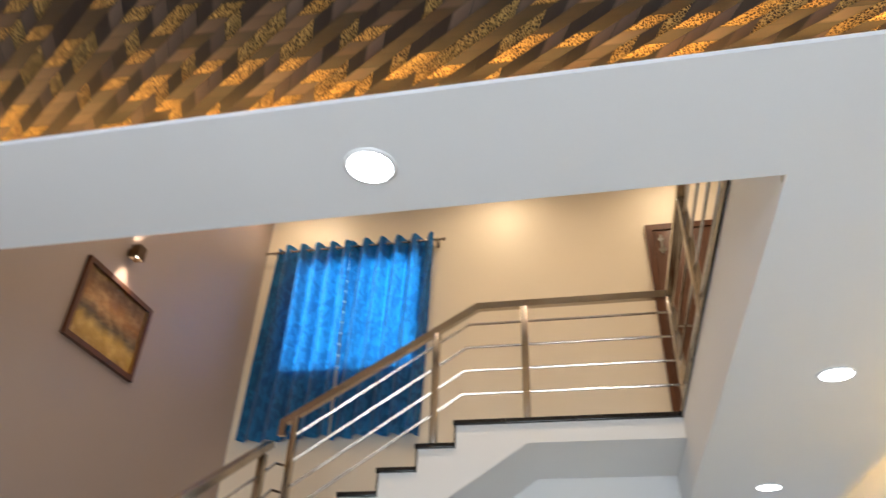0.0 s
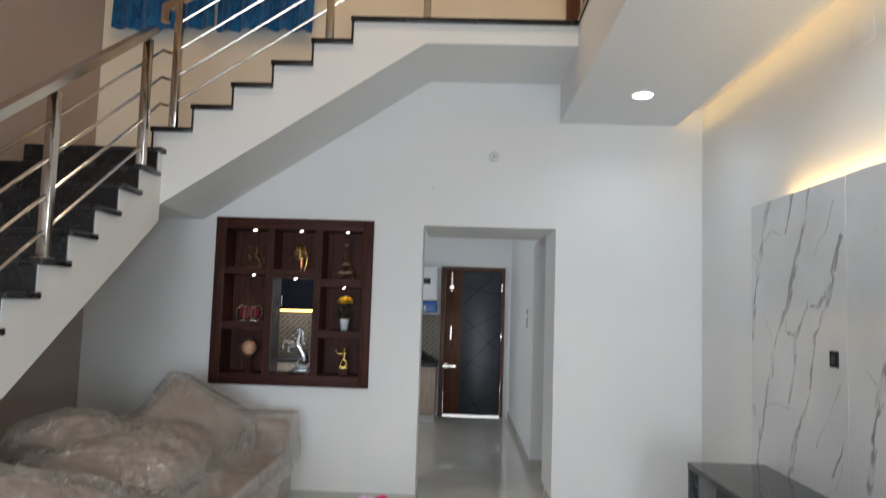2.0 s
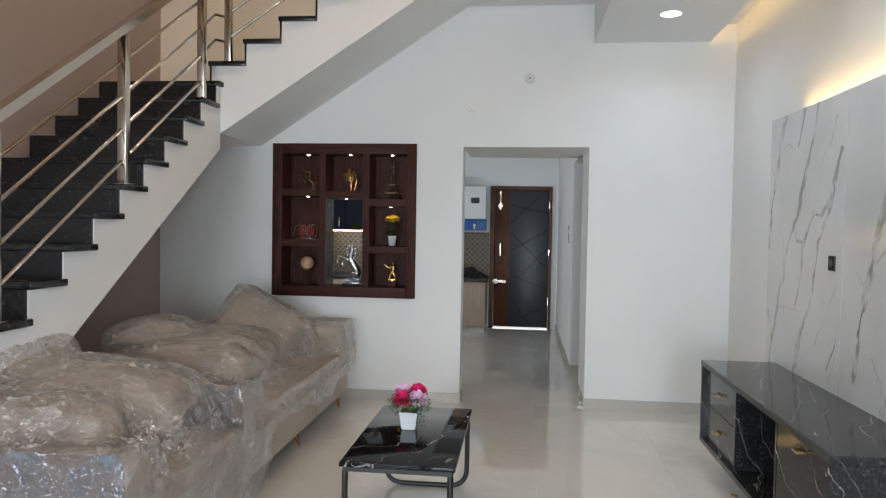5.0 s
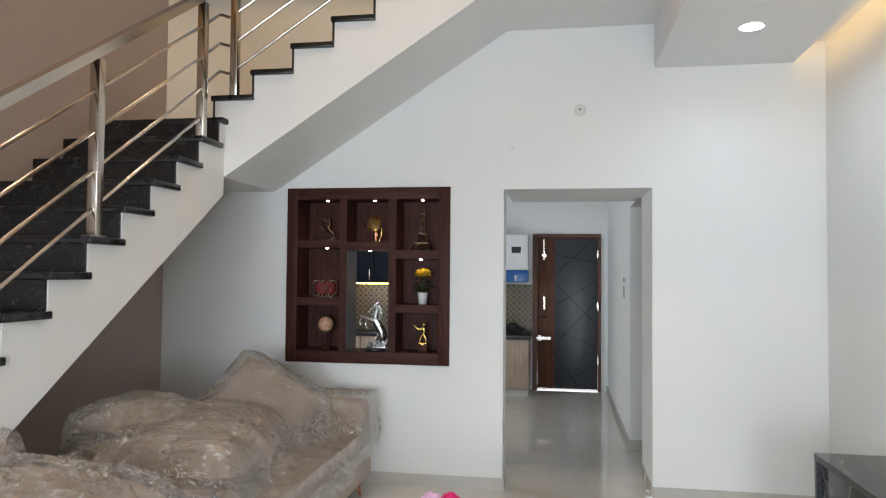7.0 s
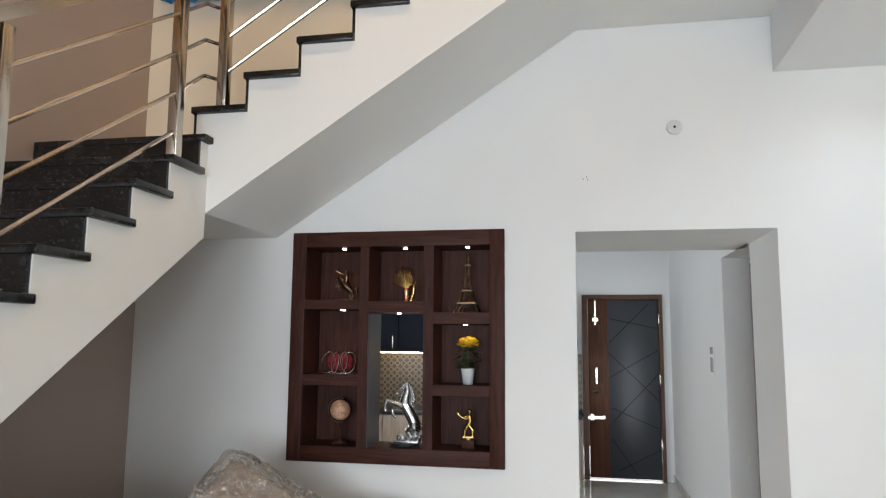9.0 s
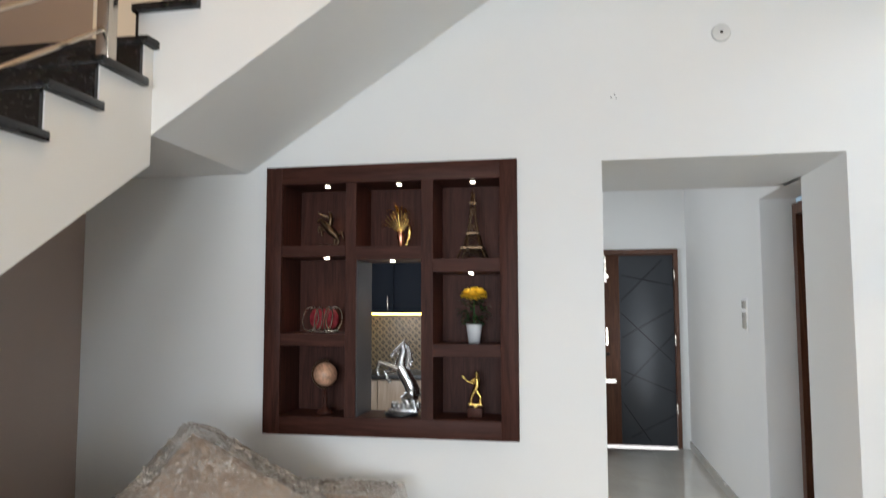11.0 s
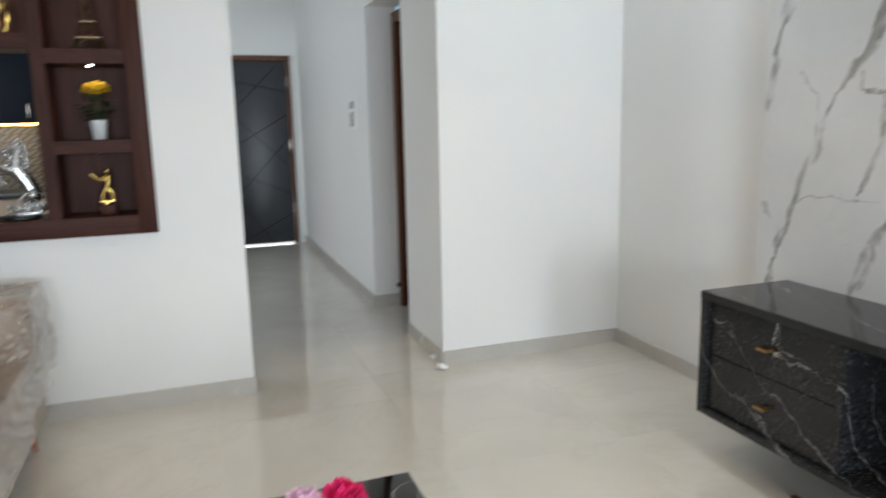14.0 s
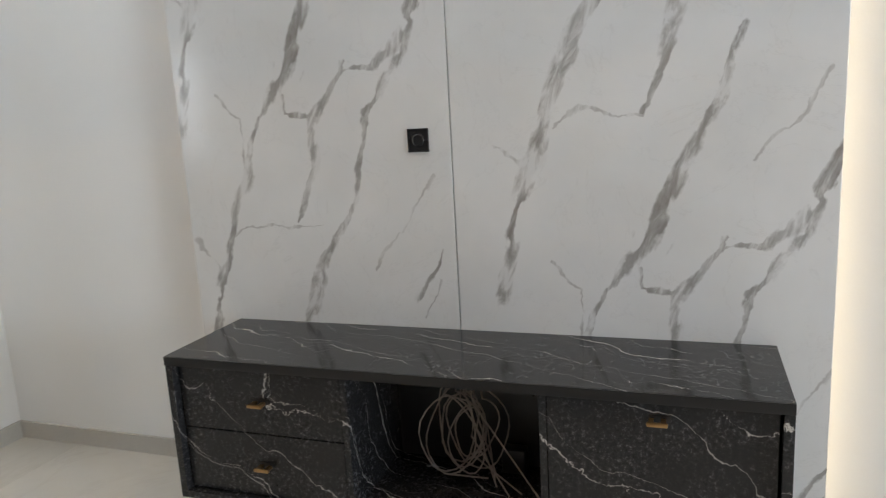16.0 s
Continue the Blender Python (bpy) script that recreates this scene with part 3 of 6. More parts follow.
structure("wall_north", boxes(
    (XL - 0.2, hx0, YB, YB + WT, 0, 2.6), (hx0, hx1, YB, YB + WT, 0, hz0), (hx0, hx1, YB, YB + WT, hz1, 2.6),
    (hx1, 0, YB, YB + WT, 0, 2.6), (0, OX, YB, YB + WT, 2.1, 2.6), (OX, XR + 0.2, YB, YB + WT, 0, 2.6),
    (XL - 0.2, XR + 0.2, YB, YB + WT, 2.6, wz0), (XL - 0.2, wx0, YB, YB + WT, wz0, wz1), (wx1, XR + 0.2, YB, YB + WT, wz0, wz1),
    (XL - 0.2, XR + 0.2, YB, YB + WT, wz1, ZT)), WHITE, "white painted plaster wall with shelf and passage opening")
up = [(XL, 2.45), (-1.76, 2.45), (-0.4, 3.27), (1.0, 3.32), (XR, 3.32), (XR, wz0), (wx1, wz0), (wx0, wz0), (XL, wz0)]
bm = prism(up, "y", YB - 0.004, YB)
for s in ((XL, wx0, wz0, wz1), (wx1, XR, wz0, wz1), (XL, XR, wz1, ZT)):
    box(s[0], s[1], YB - 0.004, YB, s[2], s[3], bm=bm)
structure("wall_north_upper", bm, CREAM, "cream painted plaster above the stairs")
structure("wall_west", boxes((XL - 0.2, XL, YF, YB, 0, ZT)), TAUPE, "taupe painted side wall beside the stairs")
structure("wall_east", boxes((XR, XR + 0.2, YF, YB, 0, ZT)), WHITE, "white painted side wall behind the marble panel")
structure("wall_south", boxes(
    (XL - 0.2, -2.1, YF - 0.2, YF, 0, 3.4), (-2.1, 0.1, YF - 0.2, YF, 0, 0.85), (-2.1, 0.1, YF - 0.2, YF, 2.15, 3.4),
    (0.1, 0.7, YF - 0.2, YF, 0, 3.4), (0.7, 1.7, YF - 0.2, YF, 2.1, 3.4), (1.7, XR + 0.2, YF - 0.2, YF, 0, 3.4)), WHITE,
    "white painted front wall with window and door opening")
structure("wall_upper_south", boxes((XL, XR, YH - 0.22, YH - 0.02, ZU, ZT)), CREAM, "cream painted wall of the upper storey")
structure("ceiling_top", boxes((XL - 0.2, XR + 0.2, YH - 0.3, YB + WT, ZT, ZT + 0.15)), CEIL, "white top ceiling over the stair void", "ceiling")
# false ceiling with tray and cove
TX0, TX1, TY0, TY1 = -2.15, 1.35, -2.6, 0.984
structure("ceiling", boxes(
    (XH, 1.92, YH, YB - 0.002, ZC, ZC + 0.014), (XL, 1.92, TY1, YH, ZC, ZC + 0.014), (TX1, 1.92, YF, TY1, ZC, ZC + 0.014),
    (XL, TX0, YF, TY1, ZC, ZC + 0.014), (TX0, TX1, YF, TY0, ZC, ZC + 0.014)), CEIL, "white plasterboard false ceiling with tray and cove", "ceiling")
structure("ceiling_slab", boxes((XH, XR, YH, YB - 0.004, 3.06, ZU - 0.03), (XL, XR, YF, YH, 3.16, ZU - 0.03)), CEIL, "white painted floor slab of the upper storey", "ceiling")
structure("beam", boxes((XH, XH + 0.06, YH + 0.06, YB - 0.004, ZC + 0.014, 3.06), (XL, XH + 0.06, YH - 0.06, YH, ZC + 0.014, ZU - 0.03), (XH + 0.001, XH + 0.06, YH, YB - 0.004, 3.06, ZU - 0.031)),
          CEIL, "white plastered slab edge round the stair void", "beam")
structure("ceiling_tray", boxes((XL + 0.1, TX1 + 0.35, YF, TY1 + 0.32, 3.03, 3.05)), PAPER, "brown and gold geometric wallpaper in the ceiling tray", "ceiling")
# kitchen and passage behind the shelf wall
structure("wall_far", boxes((XL - 0.2, 0.02, YE, YE + 0.2, 0, 3.0), (0.02, 0.905, YE, YE + 0.2, 2.04, 3.0), (0.905, 1.3, YE, YE + 0.2, 0, 3.0)), WHITE, "white painted far wall with the back door")
for spec in ((0.99, 1.2, 6.64, YE, 0, 3.0), (0.99, 1.2, 5.88, 6.64, 2.1, 3.0), (OX, 1.2, YB + WT, 5.88, 0, 3.0), (1.28, 1.4, 5.8, 6.7, 0, 3.0)):
    structure("wall_passage", boxes(spec), WHITE, "white painted passage wall beside a door recess")
structure("beam_passage", boxes((-0.001, OX, YB + WT, 6.15, 2.1, 2.98)), WHITE, "white plastered lintel over the passage", "beam")
structure("wall_kitchen", boxes((XL - 0.2, XL, YB + WT, 6.5, 0, 3.0), (XL - 0.2, XL, 6.5, 7.9, 0, 1.0), (XL - 0.2, XL, 6.5, 7.9, 2.15, 3.0), (XL - 0.2, XL, 7.9, YE, 0, 3.0)), WHITE, "white painted kitchen wall with a window opening")
structure("ceiling_kitchen", boxes((XL - 0.2, 1.4, YB + WT, YE + 0.2, 2.98, 3.12)), CEIL, "white painted kitchen ceiling", "ceiling")
structure("ground", boxes((-60, 60, -60, 60, -0.25, -0.06)), plain("bare earth", (0.30, 0.25, 0.19), 0.9, var=0.2, scale=1), "bare earth outside the house", "ground")

# skirting
sk = []
for x0, x1 in ((XL, 0.0), (OX, XR)):
    sk.append((x0, x1, YB - 0.012, YB, 0, 0.08))
sk += [(XR - 0.012, XR, YF, YB - 0.012, 0, 0.08), (OX - 0.010, OX, YB, 5.88, 0, 0.08), (0.978, 0.99, 6.64, YE, 0, 0.08), (0.99, 1.27, 6.628, 6.64, 0, 0.08),
       (0.0, 0.010, YB, YB + WT, 0, 0.08), (XL, XL + 0.012, 1.5, YB - 0.012, 0, 0.08)]
structure("baseboard", boxes(*sk), SKIRT, "light grey polished tile skirting", "skirting")

# ---- stairs ----
RISE, GO = 0.1565, 0.2615
SY = 4.432   # face of the upper flight
pts = [(XH + 0.001, ZU - 0.03), (-0.486 + 0.02, ZU - 0.03)]
for k in range(1, 6):
    x, z = -0.486 - GO * k + 0.02, ZU - RISE * k - 0.034
    pts += [(x + GO, z), (x, z)]
pts += [(-1.774, 2.436), (-1.7055, 2.436), (-1.7055, 2.10), (0.02, 3.23), (XH + 0.001, 3.23)]
staircase = thing("staircase", (-1.7, 4.4, 0), "white plastered staircase with black granite treads", "staircase", kind="structure")
part("upper_flight", prism(pts, "y", SY, YB - 0.005), WHITE, staircase, "white plastered flight")
LR, LG, LY0, LZ0 = 0.1622, 0.2457, 4.355, 2.466
low = [(YB - 0.005, 2.10), (YB - 0.005, LZ0 - 0.034), (LY0 + 0.02, LZ0 - 0.034)]
for k in range(1, 16):
    y, z = LY0 - LG * k + 0.02, LZ0 - LR * k - 0.034
    low += [(y + LG, z), (y, z)] if z > 0 else []
low += [(low[-1][0], 0.0), (1.39, 0.0), (SY, 1.985), (SY, 2.10)]
part("lower_flight", prism(low, "x", XL + 0.001, -1.706), WHITE, staircase, "white plastered flight")
for k in range(0, 6):
    x, z = -0.486 - GO * k, ZU - RISE * k
    end = x + GO + 0.02 if k else XH + 0.02
    part("tread", box(x, end, SY - 0.025, YB - 0.006, z - 0.034, z, 0.006), GRANITE, staircase, "black granite tread")
    part("riser", box(x + 0.004, x + 0.02, SY + 0.004, YB - 0.006, z - RISE, z - 0.034), GRANITE, staircase)
for k in range(0, 15):
    y, z = LY0 - LG * k, LZ0 - LR * k
    end = y + LG + 0.02 if k else YB - 0.006
    part("tread", box(XL + 0.002, -1.680, y, end, z - 0.034, z, 0.006), GRANITE, staircase, "black granite tread")
    part("riser", box(XL + 0.002, -1.712, y + 0.004, y + 0.02, z - LR, z - 0.034), GRANITE, staircase)
structure("trim", boxes((XH - 0.012, XH + 0.12, YH + 0.01, SY - 0.03, ZU - 0.03, ZU + 0.004)), GRANITE, "black granite edging of the balcony floor", "edging")
structure("floor_upper", boxes((XH + 0.12, XR, YH, YB - 0.006, ZU - 0.03, ZU)), SKIRT, "grey tiled floor of the upper storey", "floor")

# ---- railing ----
railing = thing("stair_railing", (-1.74, 4.2, 2.3), "polished stainless steel stair railing with four rails", "railing")
HR = 0.87
UP = (0.155, 0.335, 0.52, 0.71)


def lowz(y):
    return LZ0 + (y - LY0) * LR / LG - 0.085


def upz(x):
    return ZU - (-0.486 - x) * RISE / GO - 0.055


PX, PY = -1.742, 4.475


def post(x, y, z0, z1):
    part("post", box(x - 0.025, x + 0.025, y - 0.025, y + 0.025, z0 + 0.006, z1, 0.004), STEEL, railing)
    part("post_foot", box(x - 0.04, x + 0.04, y - 0.04, y + 0.04, z0, z0 + 0.007, 0.002), STEEL, railing)


for y in (0.98, 2.235, 3.235, 4.205):
    k = math.ceil((LY0 - y) / LG - 0.001)
    post(PX, y, LZ0 - LR * k, lowz(y) + HR - 0.02)
xb = -1.665
post(xb, PY, ZU - RISE * 5, upz(xb) + HR - 0.02)
post(-0.635, PY, ZU - RISE, upz(-0.635) + HR - 0.02)
post(0.02, PY, ZU, 4.285)
post(1.075, PY, ZU, 4.285)
for y in (3.32, 2.22):
    post(1.075, y, ZU + 0.004, 4.285)
zt = 4.31
part("handrail", sweep([(PX, 0.80, lowz(0.80) + HR + 0.025), (PX, 4.28, lowz(4.28) + HR + 0.025)], 0.06, 0.045), STEEL, railing)
xk = -0.33
part("handrail", sweep([(-1.76, PY, upz(-1.76) + HR - 0.10), (-1.755, PY, upz(-1.755) + HR), (xk, PY, zt), (1.1, PY, zt)], 0.055, 0.045, up=(0, 1, 0)), STEEL, railing)
part("handrail", sweep([(1.075, PY - 0.028, zt), (1.075, YH + 0.05, zt)], 0.055, 0.045), STEEL, railing)
for u in UP:
    part("rail", sweep([(PX, 0.9, lowz(0.9) + u), (PX, 4.205, lowz(4.205) + u)], 0.0095, n=8), STEEL, railing)
    if u < UP[-1]:
        za, zb = lowz(4.205) + UP[UP.index(u) + 1], upz(xb) + u - 0.02
        part("rail", sweep([(PX, 4.205, za), (PX, PY - 0.05, zb), (PX + 0.03, PY, zb), (xb, PY, zb)], 0.0095, n=8), STEEL, railing)
    zz = 3.455 + u * (zt - 3.44) / HR
    part("rail", sweep([(xb, PY, upz(xb) + u), (-0.40 - 0.07 * (0.71 - u), PY, zz), (1.075, PY, zz)], 0.0095, n=8, up=(0, 1, 0)), STEEL, railing)
    part("rail", sweep([(1.075, PY, zz), (1.075, YH + 0.05, zz)], 0.0095, n=8), STEEL, railing)

# ---- lamps ----


def downlight(x, y, z, r=0.064, power=7.2, label="round white recessed downlight, lit", glowing=None):
    d = thing("ceiling_light", (x, y, z), label, "ceiling light", "recessed downlights")
    part("trim_ring", lathe([(r + 0.012, 0), (r + 0.012, -0.005), (r + 0.002, -0.007), (r + 0.002, 0)], (x, y, z), 32), PVC, d)
    part("diffuser", lathe([(r, -0.001), (r, -0.008), (r - 0.004, -0.009)], (x, y, z), 32), glowing or LED_WHITE, d)
    lamp("downlight_beam", "AREA", pose(x, y, z - 0.02, 0, 0, 0), power, COOL, disk=r * 2, spread=150)


for x, y in ((-0.10, 1.23), (1.468, 1.266), (1.468, 2.82), (1.468, 4.475), (-1.6, 1.23)):
    downlight(x, y, ZC)
# warm top-ceiling spotlights: three close to the wall, two unseen added as fill
for x, y in ((-2.15, 4.66), (-0.25, 4.66), (1.35, 4.66), (-1.2, 3.1), (0.4, 3.1)):
    d = thing("ceiling_spot_or_fill", (x, y, ZT), "small warm recessed spotlight by the cream wall, or unseen added fill, lit", "ceiling light", "warm spotlights")
    part("trim_ring", lathe([(0.055, 0), (0.055, -0.006), (0.042, -0.006), (0.042, 0)], (x, y, ZT), 24), PVC, d)
    part("diffuser", lathe([(0.04, -0.001), (0.04, -0.004)], (x, y, ZT), 24), LED_PUCK, d)
    # The y = 3.1 pair is the stronger fill that brightens the upper walls.
    lamp("spot_or_fill_beam", "SPOT", look((x, y, ZT - 0.03), (x, y + 0.1, 4)), 85 if y > 4 else 190, (1.0, 0.78, 0.51), cone=179, radius=0.04)

# LED strips of the tray, the side cove and the panel
def strip(name, bm, material, label):
    return part(name, bm, material, None, label, category="led strip")


strip("led_strip", box(TX0 - 0.05, TX1 + 0.05, TY1 + 0.10, TY1 + 0.115, ZC + 0.016, ZC + 0.024), glow("tray led strip", (1.0, 0.56, 0.17), 54), "golden led strip lying in the ceiling tray cove")
strip("led_strip", box(1.885, 1.90, 0.5, YB - 0.02, ZC + 0.016, ZC + 0.026), LED_WARM, "warm led strip lying in the side ceiling cove")

# ---- marble wall panel ----
panel = thing("wall_panel", (2.06, 3.0, 0), "white marble-look wall panel with grey veins, backlit edge", "wall panel")
# both sheets carry the same print, the nearer one cut higher up
for y0, y1, dy, dz in ((3.026, 4.062, 0.0, 0.0), (1.915, 3.022, 1.18, 0.58)):
    sheet = part("sheet", box(2.012, 2.03, y0 + dy, y1 + dy, dz, 2.13 + dz, 0.0015, 1), MARBLE, None)
    sheet.parent = panel
    sheet.location = (-2.06, -3.0 - dy, -dz)
part("backing", box(2.031, 2.119, 1.98, 4.0, 0.0, 2.06), PVC, panel)
part("led_strip", box(2.034, 2.046, 1.94, 3.79, 2.088, 2.124), glow("panel top led strip", (1.0, 0.70, 0.30), 34), panel, "warm led strip along the top edge")
part("led_strip", box(2.034, 2.046, 1.920, 1.938, 0.02, 2.08), glow("panel side led strip", (1.0, 0.78, 0.45), 7), panel, "warm led strip along the upright edge")
part("led_strip", box(2.034, 2.046, 4.035, 4.045, 0.02, 1.9), glow("dim warm led strip", (1.0, 0.7, 0.4), 1.2), panel, "dim warm led strip along the far edge")
so = thing("socket_box", (2.012, 3.134, 1.30), "open black square socket box in the marble panel", "socket")
part("box_rim", boxes((2.006, 2.0115, 3.099, 3.103, 1.262, 1.337), (2.006, 2.0115, 3.166, 3.170, 1.262, 1.337), (2.006, 2.0115, 3.103, 3.166, 1.262, 1.266), (2.006, 2.0115, 3.103, 3.166, 1.333, 1.337)), DARKPL, so)
part("box_back", box(2.0095, 2.0115, 3.103, 3.166, 1.266, 1.333), CLOTH, so)
part("cable_hole", lathe([(0.02, 0), (0.02, 0.004), (0.016, 0.004)], (2.0, 3.134, 1.30), 18), DARKPL, so).matrix_local = Matrix.Translation((0, 0, 0))
bpy.data.objects["cable_hole"].rotation_euler = (0, radians(-90), 0)
bpy.data.objects["cable_hole"].location = (-0.004, 0, 0.012)

# ---- tv unit ----
VX0, VX1, VY0, VY1, VZ0, VZ1 = 1.588, 2.010, 2.06, 3.888, 0.178, 0.668
tv = thing("tv_unit", (1.8, 2.97, VZ0), "black marble floating tv unit with drawers and open bay", "tv unit")
part("top_board", box(VX0, VX1, VY0, VY1, VZ1 - 0.030, VZ1, 0.0015, 1), BLACKM, tv)
part("top_edge", box(VX0 - 0.002, VX0 - 0.0002, VY0, VY1, VZ1 - 0.030, VZ1 - 0.001), BLACKEDGE, tv)
part("side_board", box(VX0, VX1, VY1 - 0.025, VY1, VZ0, VZ1 - 0.0305, 0.001, 1), BLACKM, tv)
part("side_board", box(VX0, VX1, VY0, VY0 + 0.025, VZ0, VZ1 - 0.0305, 0.001, 1), BLACKM, tv)
part("bottom_board", box(VX0, VX1, VY0 + 0.0255, VY1 - 0.0255, VZ0, VZ0 + 0.025, 0.001, 1), BLACKM, tv)
part("back_board", box(VX1 - 0.012, VX1, VY0 + 0.026, VY1 - 0.026, VZ0 + 0.026, VZ1 - 0.031), BLACKEDGE, tv)
D1, D2 = 3.27, 2.672
VF = VX0 + 0.014   # fronts lie back inside the carcass
for y in (D1, D2):
    part("divider", box(VX0 + 0.024, VX1 - 0.013, y - 0.01, y + 0.01, VZ0 + 0.026, VZ1 - 0.031), BLACKM, tv)
zm = (VZ0 + 0.028 + VZ1 - 0.033) / 2


def pull(parent, y, z):
    bm = box(VF - 0.024, VF - 0.014, y - 0.026, y + 0.026, z - 0.006, z + 0.006, 0.003)
    for s in (-0.015, 0.015):
        box(VF - 0.015, VF + 0.012, y + s - 0.006, y + s + 0.006, z - 0.005, z + 0.005, bm=bm)
    part("handle", bm, BRASS, parent, "short brass bar handle")
    part("handle_plate", box(VF + 0.009, VF + 0.0118, y - 0.034, y + 0.022, z - 0.004, z + 0.015), BLACKEDGE, parent)


for z0, z1 in ((VZ0 + 0.03, zm - 0.002), (zm + 0.002, VZ1 - 0.036)):
    dr = part("drawer", box(VF + 0.012, VF + 0.03, D1 + 0.012, VY1 - 0.03, z0, z1, 0.001, 1), BLACKM, tv)
    pull(dr, 3.563, (z0 + z1) / 2)
fl = part("flap_door", box(VF + 0.012, VF + 0.03, VY0 + 0.03, D2 - 0.012, VZ0 + 0.03, VZ1 - 0.036, 0.001, 1), BLACKM, tv)
pull(fl, 2.375, 0.585)

# coiled cables in the open bay
random.seed(4)
for i in range(7):
    bm = bmesh.new()
    cx, cy, cz = 1.87 + 0.03 * random.random(), 2.985 + 0.05 * random.uniform(-1, 1), 0.315
    a, b = 0.045 + 0.055 * random.random(), 0.095 + 0.06 * random.random()
    lean, pts = random.uniform(-0.4, 0.4), []
    pts.append((1.98, cy + 0.02, 0.60))
    for k in range(26):
        t = math.pi * 0.5 + k * (2 * math.pi * (1 + 0.25 * (i % 3))) / 25
        yy, zz = a * math.cos(t) * (1 + 0.1 * math.sin(3 * t + i)), b * math.sin(t)
        pts.append((cx + 0.10 * math.sin(t * 0.5 + i) * 0.5 - 0.02, cy + yy * math.cos(lean) + zz * math.sin(lean) * 0.6, max(0.21, cz + 0.06 + zz)))
    pts.append((1.76 + 0.02 * i, cy - 0.24 + 0.03 * i, 0.212 + 0.002 * i))
    c = part("cable", sweep(pts, 0.0027, n=6, bm=bm), CABLE, None, "loose grey cable coiled in the tv unit bay", category="cable")
    tagged(c, group="coiled cables")
adapter = part("power_adapter", box(1.93, 1.985, 2.80, 2.88, 0.205, 0.29, 0.008), DARKPL, None, "black power adapter at the back of the bay", category="adapter")
# White bar in place of the light at the bay's back slot.
part("slot_light", box(1.95, 1.97, 2.69, 2.86, 0.618, 0.6345), PVC, tv, "white bar standing for the light slot at the back of the bay")

# ---- coffee table ----
CX0, CX1, CY0, CY1, CZ = -0.262, 0.236, 2.375, 3.36, 0.44
table = thing("coffee_table", ((CX0 + CX1) / 2, (CY0 + CY1) / 2, 0), "black marble coffee table on black tube legs", "coffee table")
part("tabletop", box(CX0, CX1, CY0, CY1, CZ - 0.018, CZ, 0.002), TABLEM, table)
part("top_frame", boxes((CX0 + 0.015, CX1 - 0.015, CY0 + 0.01, CY0 + 0.03, CZ - 0.04, CZ - 0.0185), (CX0 + 0.015, CX1 - 0.015, CY1 - 0.03, CY1 - 0.01, CZ - 0.04, CZ - 0.0185),
                        (CX0 + 0.01, CX0 + 0.03, CY0 + 0.03, CY1 - 0.03, CZ - 0.04, CZ - 0.0185), (CX1 - 0.03, CX1 - 0.01, CY0 + 0.03, CY1 - 0.03, CZ - 0.04, CZ - 0.0185)), BLACKMETAL, table)
for y in (CY0 + 0.022, CY1 - 0.022):
    loop = round_path([(CX0 + 0.022, y, CZ - 0.04), (CX0 + 0.022, y, 0.014), (CX1 - 0.022, y, 0.014), (CX1 - 0.022, y, CZ - 0.04)], 0.10, 7)
    part("leg_loop", sweep(loop, 0.0135, n=10, up=(0, 1, 0)), BLACKMETAL, table)

# ---- flowers ----


def leafcard(bm, p, d, length, wide, droop=0.3):
    """One small folded leaf or petal from p towards d."""
    d = Vector(d).normalized()
    s = d.cross(Vector((0, 0, 1)))
    s = s.normalized() if s.length > 1e-3 else Vector((1, 0, 0))
    nrm = s.cross(d)
    p = Vector(p)
    a, b = p + d * length * 0.5 + nrm * length * 0.08, p + d * length - nrm * length * droop
    v = [bm.verts.new(q) for q in (p, a + s * wide / 2, b, a - s * wide / 2, a + nrm * -wide * 0.18)]
    bm.faces.new((v[0], v[1], v[4]))
    bm.faces.new((v[1], v[2], v[4]))
    bm.faces.new((v[2], v[3], v[4]))
    bm.faces.new((v[3], v[0], v[4]))


def bloom(c, r, count, rng, petal):
    """A flower head of long cupped petals with pointed tips, curling outwards towards the rim."""
    bm = bmesh.new()
    for i in range(count):
        t = (i + 0.5) / count
        ph, th = i * 2.39996, math.acos(1 - 1.5 * t)
        d = Vector((math.sin(th) * math.cos(ph), math.sin(th) * math.sin(ph), math.cos(th)))
        d += Vector((rng.uniform(-0.16, 0.16), rng.uniform(-0.16, 0.16), rng.uniform(-0.12, 0.12)))
        d.normalize()
        side = d.cross(Vector((0.02, 0.01, 1)) + Vector((rng.uniform(-.3, .3), rng.uniform(-.3, .3), 0))).normalized()
        up = side.cross(d)
        reach = r * rng.uniform(0.86, 1.08) * (0.82 + 0.2 * t)
        p, w = Vector(c) + d * r * 0.2, petal * rng.uniform(0.42, 0.6)
        rows = ((0.0, 0.4, 0.0), (0.45, 0.9, -0.05), (0.75, 1.0, -0.02), (0.92, 0.6, 0.0), (1.0, 0.1, 0.02))
        made = []
        for at, k, lift in rows:
            q = p + d * (reach - r * 0.2) * at + up * reach * lift * (1.3 - t)
            made.append([bm.verts.new(q + side * w * k + up * w * 0.25 * k), bm.verts.new(q), bm.verts.new(q - side * w * k + up * w * 0.25 * k)])
        for lo, hi in zip(made, made[1:]):
            for a in (0, 1):
                bm.faces.new((lo[a], lo[a + 1], hi[a + 1], hi[a]))
    return bm


rng = random.Random(7)
FX, FY = -0.048, 2.93
pot = thing("flower_pot", (FX, FY, CZ), "white square pot with pink and magenta artificial flowers", "flower pot")
bm = bmesh.new()
